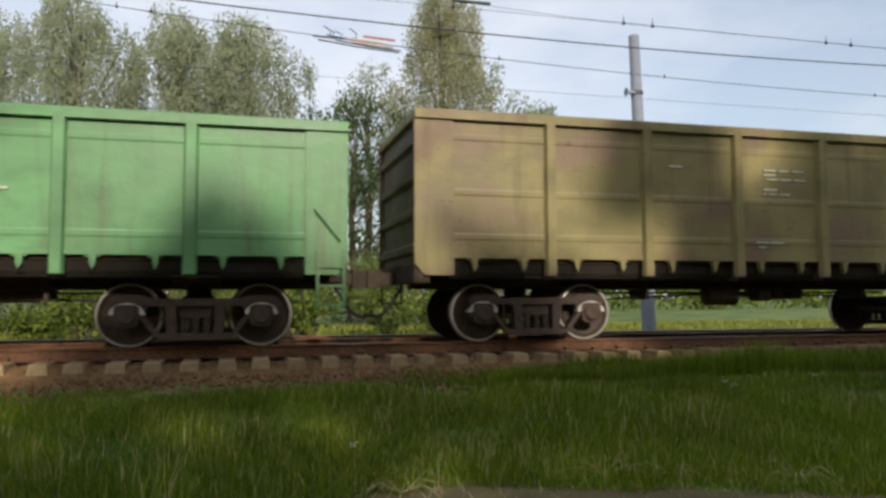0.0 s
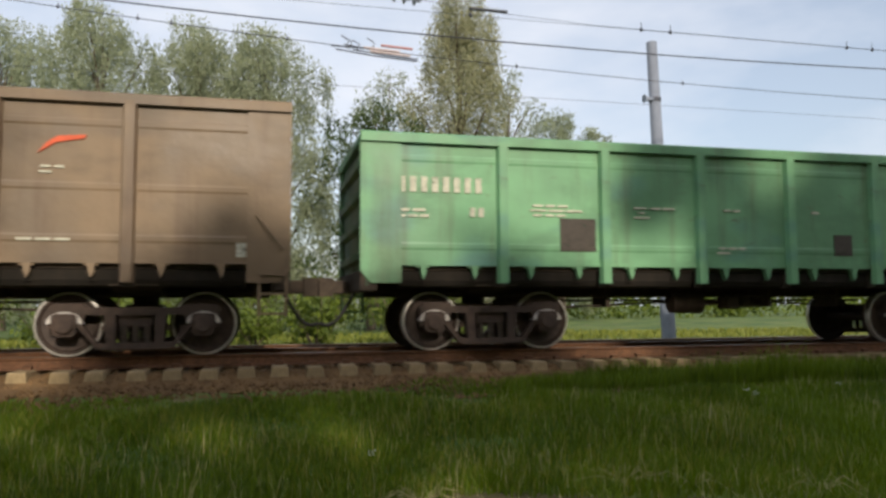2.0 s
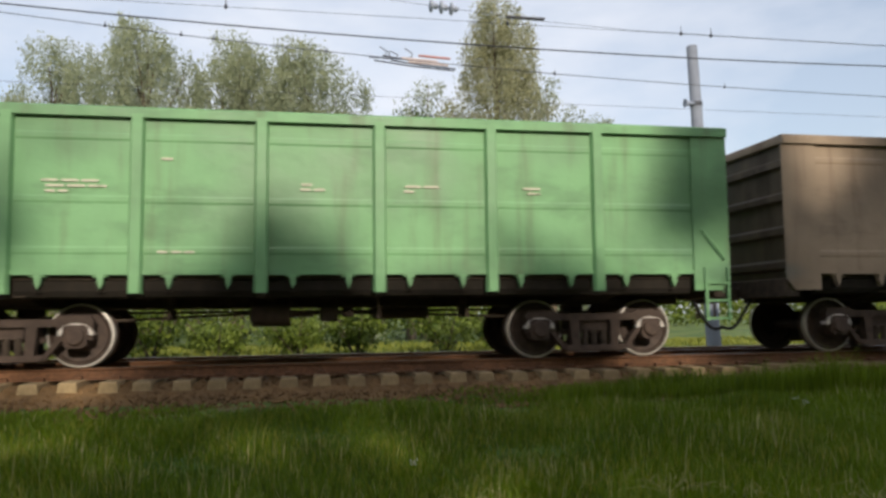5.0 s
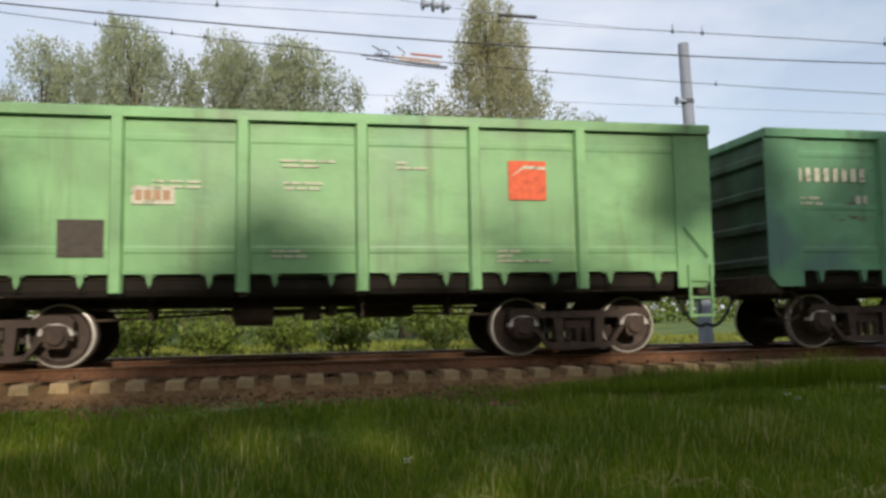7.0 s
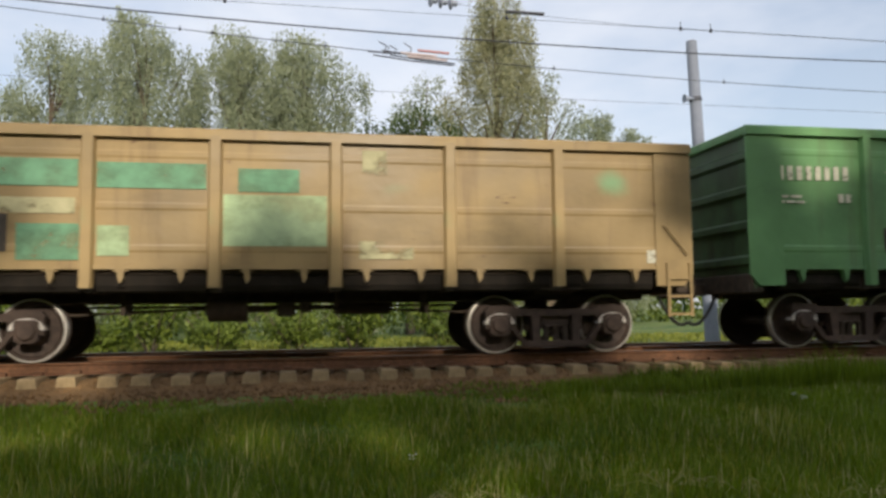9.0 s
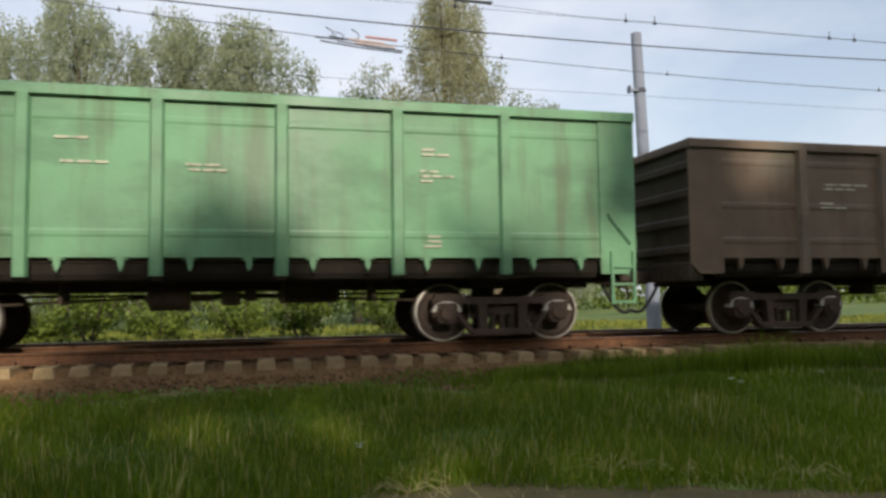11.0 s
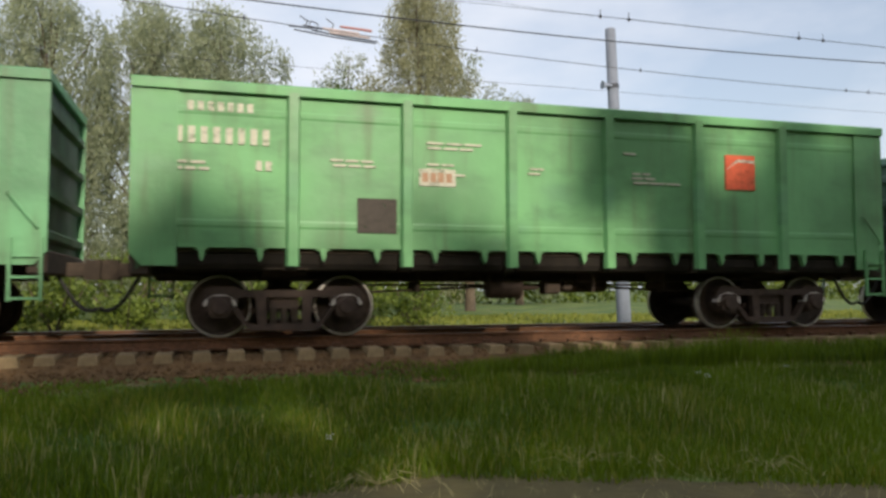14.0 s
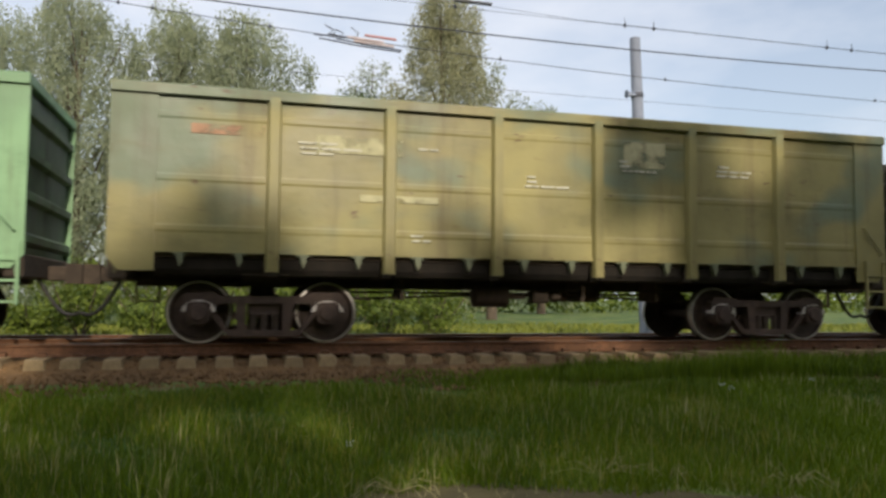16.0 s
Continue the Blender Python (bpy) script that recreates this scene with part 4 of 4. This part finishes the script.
    lathe(bm, [(0.185, zc - 0.06), (0.19, zc), (0.185, zc + 0.06)], "z", seg=20)
    part("collar", bm, M_WIRE, p, smooth=True)
    for x in (-21.0, 39.0):
        q = copy_thing(p, pose(x, POLE[1], ground_z(0, POLE[1]) - 0.2))
        zb = ground_z(0, POLE[1]) - 0.2
        for y, z in ((4.6, mess_all(x)), (4.75, low_all(x)), (0.0, 5.80), (8.9, 6.97)):
            arm = tube(bm_new(), [(0, 0, min(z + 0.25, 8.5) - zb), (0, y - POLE[1], z - zb)], 0.03, 8)
            part("bracket_arm", arm, M_WIRE, q, "thin steel arm that carries a wire", smooth=True)


M_REDROD = plain("pink_rod", srgb(176, 120, 112), 0.5, 0.0, 5.0, 0.1, 0)
build_overhead()


# ---- trees and bushes ----
def leaf_cloud(rng, centres, normals_down, size, droop):
    """Leaves as small folded lozenges at the given places."""
    n = len(centres)
    a = rng.uniform(0, 2 * math.pi, n)
    tilt = rng.normal(0, 0.5, n)
    u = np.c_[np.cos(a) * np.cos(tilt), np.sin(a) * np.cos(tilt), np.sin(tilt)]
    d = np.c_[rng.normal(0, 0.45, n), rng.normal(0, 0.45, n), -np.ones(n) * droop + rng.normal(0, 0.5, n)]
    d /= np.linalg.norm(d, axis=1)[:, None]
    s = size * rng.uniform(0.6, 1.35, n)[:, None]
    p0 = centres
    p1 = centres + u * s * 0.30 + d * s * 0.5
    p2 = centres + d * s
    p3 = centres - u * s * 0.30 + d * s * 0.5
    verts = np.stack([p0, p1, p2, p3], 1).reshape(-1, 3)
    faces = [(4 * i, 4 * i + 1, 4 * i + 2, 4 * i + 3) for i in range(n)]
    return verts.tolist(), faces


def tree(x, y, height, width, seed, name, label, leaves=9000, size=0.28, droop=1.3, low=0.16, lobes=16, lean=0.0, material=None, slim=1.0, kind_word="tree", strands=14, loose=0.2, dome=0.0):
    rng = np.random.default_rng(seed)
    z0 = ground_z(x, y)
    t = new(name)
    t.matrix_basis = pose(x, y, z0 - 0.1)
    bm = bm_new()
    r0 = 0.022 * height
    trunk = [(0.15 * math.sin(k * 1.3 + seed) * k / 4 + lean * k / 6, 0.12 * math.cos(k + seed) * k / 4, height * 0.82 * k / 6) for k in range(7)]
    tube(bm, trunk, [r0 * (1 - 0.85 * k / 6) for k in range(7)], 9)
    part("trunk", bm, M_BARK, t, smooth=True)
    cs = []
    for k in range(lobes):
        f = (k + 0.5) / lobes
        zc = height * (low + (0.97 - low) * f)
        reach = 0.42 * width * math.sqrt(max(0.03, 1 - abs(1.7 * f - 0.75) ** 2.6 * slim)) * rng.uniform(0.5, 1.0) * (1.0 if slim <= 1 else 1.15 - 0.55 * f) * (1 - dome * f * f)
        a = k * 2.399 + rng.uniform(-0.5, 0.5)
        cx, cy = reach * math.cos(a) + lean * f, reach * math.sin(a)
        start = trunk[min(5, max(1, int(f * 6)))]
        limb = tube(bm_new(), [start, (cx * 0.5, cy * 0.5, (start[2] + zc) / 2 + 0.3), (cx, cy, zc)], [r0 * 0.35 * (1 - 0.5 * f), r0 * 0.22 * (1 - 0.5 * f), 0.02], 5)
        part("limb", limb, M_BARK, t, smooth=True)
        cs.append((cx, cy, zc, rng.uniform(0.55, 1.0) * width * (0.24 if slim <= 1 else 0.27 - 0.13 * f) * (1 - 0.7 * dome * f)))
    # leaves hang in strands from each lobe
    per = leaves // (lobes * strands)
    pts = []
    for cx, cy, zc, r in cs:
        for s in range(strands):
            v = rng.normal(0, 1, 3)
            v /= np.linalg.norm(v)
            q = np.array((cx, cy, zc)) + v * r * rng.uniform(0.45, 1.0) ** 0.5
            length = rng.uniform(0.6, 1.8) * (height / 14) * (0.5 + 0.6 * droop)
            steps = rng.uniform(0, 1, per)
            drift = rng.normal(0, 0.22, 2)
            pts.append(np.c_[q[0] + drift[0] * steps + rng.normal(0, loose, per), q[1] + drift[1] * steps + rng.normal(0, loose, per), q[2] - length * steps + rng.normal(0, 0.6 * loose, per)])
    pts = np.concatenate(pts)
    pts = pts[pts[:, 2] < height - rng.uniform(0, 0.5, len(pts))]
    v, f = leaf_cloud(rng, pts, None, size, droop)
    me = mesh_from("crown", v, f, material or M_WILLOW)
    crown = new("crown", me)
    crown.parent = t
    tagged(t, label, kind_word)
    return t


def woods():
    w = "tall grey-green willow with drooping branches behind the line"
    fine = dict(size=0.15, strands=44, loose=0.17)
    tree(-13.4, 33, 17.4, 9.2, 11, "willow_tree", w, 46000, lobes=22, dome=0.3, **fine)
    tree(-7.6, 28, 16.9, 8.2, 12, "willow_tree", w, 60000, lobes=26, dome=0.34, **fine)
    tree(-3.1, 28.5, 16.6, 7.6, 13, "willow_tree", w, 60000, lobes=26, dome=0.34, **fine)
    tree(0.4, 28, 16.2, 7.8, 14, "willow_tree", w, 60000, lobes=26, dome=0.34, **fine)
    tree(5.6, 26, 12.0, 7.0, 19, "dark_tree", "dense tree behind the train, shade painted into its dark-green leaves", 12000, size=0.2, droop=0.6, low=0.08, material=M_DARKLEAF)
    tree(7.2, 31, 15.4, 5.0, 16, "young_tree", "loose airy tree beside the tall one", 9000, size=0.17, droop=0.8)
    tree(11.0, 29, 19.9, 7.4, 15, "birch_tree", "slender tall yellowish-green tree against the sky", 66000, droop=1.0, lobes=30, slim=1.0, dome=0.36, material=M_BIRCH, **fine)
    tree(14.4, 30, 15.4, 5.0, 17, "young_tree", "loose airy tree beside the tall one", 9000, size=0.17, droop=0.8)
    tree(24.0, 46, 17.2, 12.0, 18, "round_tree", "low dense tree in the distance", 34000, size=0.22, droop=0.5, strands=30, dome=0.3)
    sky_block_woods(tree(-18.6, 31, 15.0, 7.6, 20, "willow_tree", w, 9000))


def sky_block_woods(model):
    """Unseen trees further down, either side of the line, added to block sky light."""
    # out of view; they dim the wagon ends that face this way
    for x, y, turn in ((-33, 12, 40), (-42, 15, 130), (-53, 13, 220), (-66, 15, 300), (-30, -19, 80), (-38, -17, 170), (-48, -18, 250), (-60, -19, 20)):
        copy_thing(model, pose(x, y, ground_z(x, y) - 0.1, 0, 0, turn))


def bush(x, y, h, w, seed):
    rng = np.random.default_rng(seed)
    b = new("bush")
    b.matrix_basis = pose(x, y, ground_z(x, y) - 0.05)
    for k in range(5):
        a = k * 1.256 + rng.uniform(-0.3, 0.3)
        stem = tube(bm_new(), [(0, 0, 0), (0.25 * w * math.cos(a), 0.25 * w * math.sin(a), h * 0.5), (0.4 * w * math.cos(a), 0.4 * w * math.sin(a), h * 0.85)], [0.03, 0.02, 0.008], 5)
        part("stem", stem, M_BARK, b, smooth=True)
    n = 1500
    v = rng.normal(0, 1, (n, 3))
    v /= np.linalg.norm(v, axis=1)[:, None]
    lump = 0.7 + 0.5 * np.array([noise.noise((p[0] * 1.7 + seed, p[1] * 1.7, p[2] * 1.7)) for p in v])
    r = (rng.uniform(0.25, 1.0, n) ** 0.5) * lump
    pts = np.c_[v[:, 0] * r * w / 2, v[:, 1] * r * w / 2, h * (0.5 + 0.5 * v[:, 2] * r)]
    vv, ff = leaf_cloud(rng, pts, None, 0.17, 0.3)
    c = new("foliage", mesh_from("foliage", vv, ff, M_BUSH))
    c.parent = b
    tagged(b, "sunlit yellow-green bush on the far side of the track", "bush", group="bushes beyond the track")


def bushes():
    rng = random.Random(21)
    k = 0
    for x in range(-16, 8, 2):
        bush(x + rng.uniform(-0.6, 0.6), rng.uniform(9.5, 12.5), rng.uniform(1.2, 2.2), rng.uniform(2.2, 3.2), 300 + k)
        k += 1
    for x in range(-18, 9, 3):
        bush(x + rng.uniform(-0.6, 0.6), rng.uniform(16, 21), rng.uniform(2.4, 4.2), rng.uniform(3.2, 4.6), 300 + k)
        k += 1


def far_hedge():
    """A dense hedge across the fields that closes the view below the wagons."""
    rng = np.random.default_rng(77)
    n = 30000
    x = rng.uniform(-60, 150, n)
    top = np.array([3.4 + 1.8 * noise.noise((a * 0.12, 0, 4)) + 0.9 * noise.noise((a * 0.5, 2, 4)) for a in x])
    y = 46 + 0.22 * np.abs(x) + rng.uniform(-1.6, 1.6, n)
    z = -0.6 + np.maximum(top, 1.8) * rng.uniform(0, 1, n) ** 0.7 * (1 - 0.25 * np.abs(y - 46 - 0.22 * np.abs(x)) / 1.6)
    v, f = leaf_cloud(rng, np.c_[x, y, z + 0.2], None, 0.55, 0.3)
    ob = new("far_hedge", mesh_from("far_hedge", v, f, M_BUSH))
    tagged(ob, "long green hedge along the field beyond the railway", "hedge", kind="stuff")


def shade_trees():
    """Trees behind the viewer, whose shadows fall over the meadow and part of the train."""
    w = "broad leafy tree on the viewer's side of the line"
    for k, (x, y, h, wd, leaves) in enumerate(SHADE):
        slim = wd < 3
        tree(x, y, h, wd, 60 + k, "roadside_tree", w, leaves, size=0.62, droop=0.4, low=0.84 if slim else 0.12, lobes=18, slim=0.5, material=M_BUSH)


# x, y, height, crown width, leaves
SHADE = [(-27, -31, 12, 9, 6000), (-19, -31, 12, 9, 6000), (-12.5, -31, 12.2, 8, 6000), (-6.5, -31, 12, 8, 3000), (-1.5, -31, 10.4, 7.5, 3000), (3.5, -31, 10.2, 7.5, 6000), (9.3, -31, 14.4, 6.5, 9000),
         (1.9, -30, 16.3, 1.8, 1300), (6.0, -30, 15.9, 1.4, 900), (4.0, -30, 15.2, 1.6, 1300), (0.4, -30, 15.4, 1.3, 900),
         (12.1, -30, 18.4, 8.5, 11000), (15.0, -33, 19.6, 9, 8000), (21, -30, 18.2, 10, 8000), (29, -31, 18.6, 11, 8000), (38, -31, 18.6, 11, 7000), (48, -31, 18.6, 11, 7000),
         (-3.0, -31, 18.5, 4.6, 1700), (-7.0, -32, 18.5, 7.0, 3500), (-13, -32, 18.5, 8, 3900), (-21, -32, 18.0, 9, 3400), (9.3, -25.6, 9.4, 6.5, 6000), (8.8, -31.5, 13.6, 4.6, 5000),
         (-20, -24, 9.0, 8, 3000), (-14, -24, 9.2, 8, 3000), (-8.5, -24, 9.0, 7.5, 1300), (-3.5, -24, 9.1, 7.5, 1400), (1.5, -24, 9.0, 7.5, 4500), (6.5, -24, 10.2, 7.5, 9000), (11.5, -24, 10.6, 7.5, 9000), (16.5, -24, 10.6, 8, 8000), (23, -24, 10.4, 8, 6000)]
woods()
bushes()
far_hedge()
shade_trees()


# ---- grass ----
def blades(name, label, n, area, height, material, seed, width=0.012, clump=None, lean=0.35, on_soil=False, rise=None):
    rng = np.random.default_rng(seed)
    x = rng.uniform(area[0], area[1], n)
    y = area[2] + (area[3] - area[2]) * rng.uniform(0, 1, n)
    if area[2] < -5:
        near = y > np.array([road_edge(a) for a in x]) + rng.uniform(-0.25, 0.1, n)
        if on_soil:
            edge = np.array([road_edge(a) for a in x])
            near = (y < edge + 0.35) & (y > edge - 0.9)
        x, y = x[near], y[near]
        n = len(x)
    if clump:
        keep = np.array([noise.noise((a * clump, b * clump, seed)) for a, b in zip(x, y)]) > rng.uniform(-0.5, 0.35, n)
        x, y = x[keep], y[keep]
        n = len(x)
    z = np.array([ground_z(a, b) for a, b in zip(x, y)]) + (0.07 if on_soil else 0.0)
    patch = np.array([0.75 + 0.6 * noise.noise((a * 0.9, b * 0.9, 5)) for a, b in zip(x, y)])
    h = rng.uniform(height[0], height[1], n) * np.clip(patch, 0.3, 1.4) * np.interp(y, (-7.5, -3.2, -2.3), (1.0, 0.9, 0.35))
    if rise:
        h = h * np.interp(x, rise, (0.12, 1.0))
    a = rng.uniform(0, 2 * math.pi, n)
    w = width * rng.uniform(0.6, 1.4, n)
    ux, uy = np.cos(a) * w, np.sin(a) * w
    b = rng.uniform(0, 2 * math.pi, n)
    k = rng.uniform(0.05, lean, n) * h
    dx, dy = np.cos(b) * k, np.sin(b) * k
    base = np.c_[x, y, z - 0.02]
    side = np.c_[ux, uy, np.zeros(n)]
    mid = base + np.c_[dx * 0.35, dy * 0.35, h * 0.6]
    tip = base + np.c_[dx, dy, h]
    verts = np.stack([base - side, base + side, mid + side * 0.8, mid - side * 0.8, tip], 1).reshape(-1, 3)
    faces = []
    for i in range(n):
        o = 5 * i
        faces.append((o, o + 1, o + 2, o + 3))
        faces.append((o + 3, o + 2, o + 4))
    ob = new(name, mesh_from(name, verts.tolist(), faces, material))
    tagged(ob, label, "grass", kind="stuff")


def grass():
    blades("meadow_grass", "uncut green grass between the road and the track", 260000, (-7.5, 15, -8.3, -2.35), (0.08, 0.25), M_GRASS, 31, 0.0062, None, 0.6)
    blades("seed_grass", "pale seeding grass stems standing above the meadow", 9000, (-7.5, 14, -8.3, -2.9), (0.2, 0.42), M_STRAW, 32, 0.0028, 0.7, 0.3)
    blades("shoulder_grass", "tall green grass hiding the sleeper ends", 24000, (1.2, 24, -2.8, -1.55), (0.65, 1.25), M_GRASS, 36, 0.007, None, 0.5, rise=(1.2, 7.0))
    blades("dry_grass", "yellowish drying grass in the meadow", 28000, (-7.5, 6, -8.3, -3.2), (0.12, 0.30), M_DRYGRASS, 37, 0.0042, 0.55, 0.6)
    blades("bank_weeds", "dry weeds on the ballast shoulder", 7000, (-9, 22, -2.95, -2.1), (0.10, 0.32), M_GRASS, 33, 0.010, 0.9)
    blades("road_straw", "flattened dry straw strewn along the road's edge", 2600, (-3.5, 8.5, -8.3, -6.0), (0.04, 0.12), M_STRAW, 38, 0.0022, 1.6, 2.6, True)
    blades("verge_grass", "long sunlit grass beyond the rails", 42000, (-26, 60, 6.6, 20), (0.3, 0.75), M_VERGE, 34, 0.04)


def road_edge(x):
    """Where the grass ends: the road's bare edge reaches in furthest just before the viewer."""
    e = float(np.interp(x, (-3.0, -0.8, 0.4, 2.4, 4.0, 5.5, 9.0), (-7.2, -6.7, -6.45, -6.5, -7.05, -7.6, -8.4)))
    return e + 0.22 * noise.noise((x * 0.9, 0, 9)) + 0.14 * noise.noise((x * 2.3, 3, 9))


def dirt_road():
    """The bare earth edge of the road on the viewer's side, with a ragged border."""
    verts, faces = [], []
    xs = [-60 + 0.4 * k for k in range(400)]
    for x in xs:
        edge = road_edge(x)
        for f in (0.0, 0.25, 0.6, 1.0):
            y = edge + (-15.5 + 1.1 * noise.noise((x * 0.4, 7, 2)) - edge) * f
            verts.append((x, y, ground_z(x, y) + 0.06 - 0.02 * (f == 0.0) * 3 + 0.015 * noise.noise((x * 2, y * 2, 1))))
    for i in range(len(xs) - 1):
        for k in range(3):
            o = 4 * i + k
            faces.append((o, o + 4, o + 5, o + 1))
    ob = new("dirt_road", mesh_from("dirt_road", verts, faces, M_SOIL))
    tagged(ob, "grey-brown bare earth edge of a track road", "road", kind="structure")


def wild_flower(x, y, h, seed):
    rng = random.Random(seed)
    w = new("wild_flower")
    w.matrix_basis = pose(x, y, ground_z(x, y), 0, 0, rng.uniform(0, 360))
    stem = tube(bm_new(), [(0, 0, 0), (0.02, 0.01, h * 0.6), (0.05, 0, h)], [0.005, 0.004, 0.003], 5)
    part("stem", stem, M_GRASS, w, smooth=True)
    for k in range(5):
        a = k * 1.256
        c = (0.05 + 0.03 * math.cos(a), 0.03 * math.sin(a), h + rng.uniform(-0.02, 0.03))
        head = bm_new()
        lathe(head, [(0.002, -0.006), (0.009, -0.002), (0.010, 0.003), (0.003, 0.007)], "z", c, 7)
        part("flower_head", head, M_FLOWER, w, "small white flower head", smooth=True)
    tagged(w, "slender weed with small white flower heads", "wild flower", group="flowers in the meadow")


def straw_tuft(x, y, seed):
    rng = random.Random(seed)
    t = new("straw_tuft")
    t.matrix_basis = pose(x, y, ground_z(x, y) + 0.02)
    for k in range(14):
        a = rng.uniform(0, 6.28)
        l = rng.uniform(0.2, 0.5)
        p = [(0, 0, 0), (0.5 * l * math.cos(a), 0.5 * l * math.sin(a), rng.uniform(0.06, 0.16)), (l * math.cos(a), l * math.sin(a), rng.uniform(0.0, 0.06))]
        part("straw", tube(bm_new(), p, [0.003, 0.0022, 0.0015], 4), M_STRAW, t)
    tagged(t, "tuft of dry bent straw at the road's edge", "dry grass", group="straw tufts")


M_SOIL = plain("bare_soil", srgb(92, 82, 46), 0.95, 0.0, 3.0, 0.25, 0.7, 0.03)
dirt_road()
for k, (fx, fy, fh) in enumerate(((5.9, -4.2, 0.30), (6.05, -4.25, 0.25), (1.0, -5.6, 0.16), (7.6, -3.9, 0.26))):
    wild_flower(fx, fy, fh, k)
for k, (fx, fy) in enumerate(((3.15, -6.45), (3.7, -6.65), (4.7, -7.0), (1.3, -6.6))):
    straw_tuft(fx, fy, 40 + k)


M_DRYGRASS = leafy("dry_blade", srgb(112, 120, 26), srgb(160, 152, 60), 0.35)
M_VERGE = leafy("verge_blade", srgb(76, 96, 30), srgb(132, 134, 52), 0.3)
grass()


# ---- the motion of the train ----
def motions():
    for i, w in enumerate(TRAIN):
        x0 = START - PITCH * i
        walk(w, [(t, pose(x0 + SPEED * t + d, 0, 0)) for t, d in RUN])
        # the wheels turn while the wagon rolls past
        t0 = max(0.0, (-13.0 - x0) / SPEED)
        t1 = min(16.0, (24.0 - x0) / SPEED)
        f0, f1 = math.floor(t0 * FPS), math.ceil(t1 * FPS)
        if f1 <= f0:
            continue
        for b in w.children:
            for s in b.children:
                if not s.name.startswith("wheelset"):
                    continue
                ax = s.matrix_basis.translation.copy()
                rows = []
                for f in range(f0, f1 + 1):
                    turn = math.degrees(SPEED * (f - f0) / FPS / WHEEL_R)
                    rows.append((f / FPS, pose(ax.x, 0, ax.z, 0, turn, 0)))
                if f0 > 0:
                    rows.insert(0, (0.0, rows[0][1]))
                if f1 < 16 * FPS:
                    rows.append((16.0, rows[-1][1]))
                walk(s, rows)


motions()
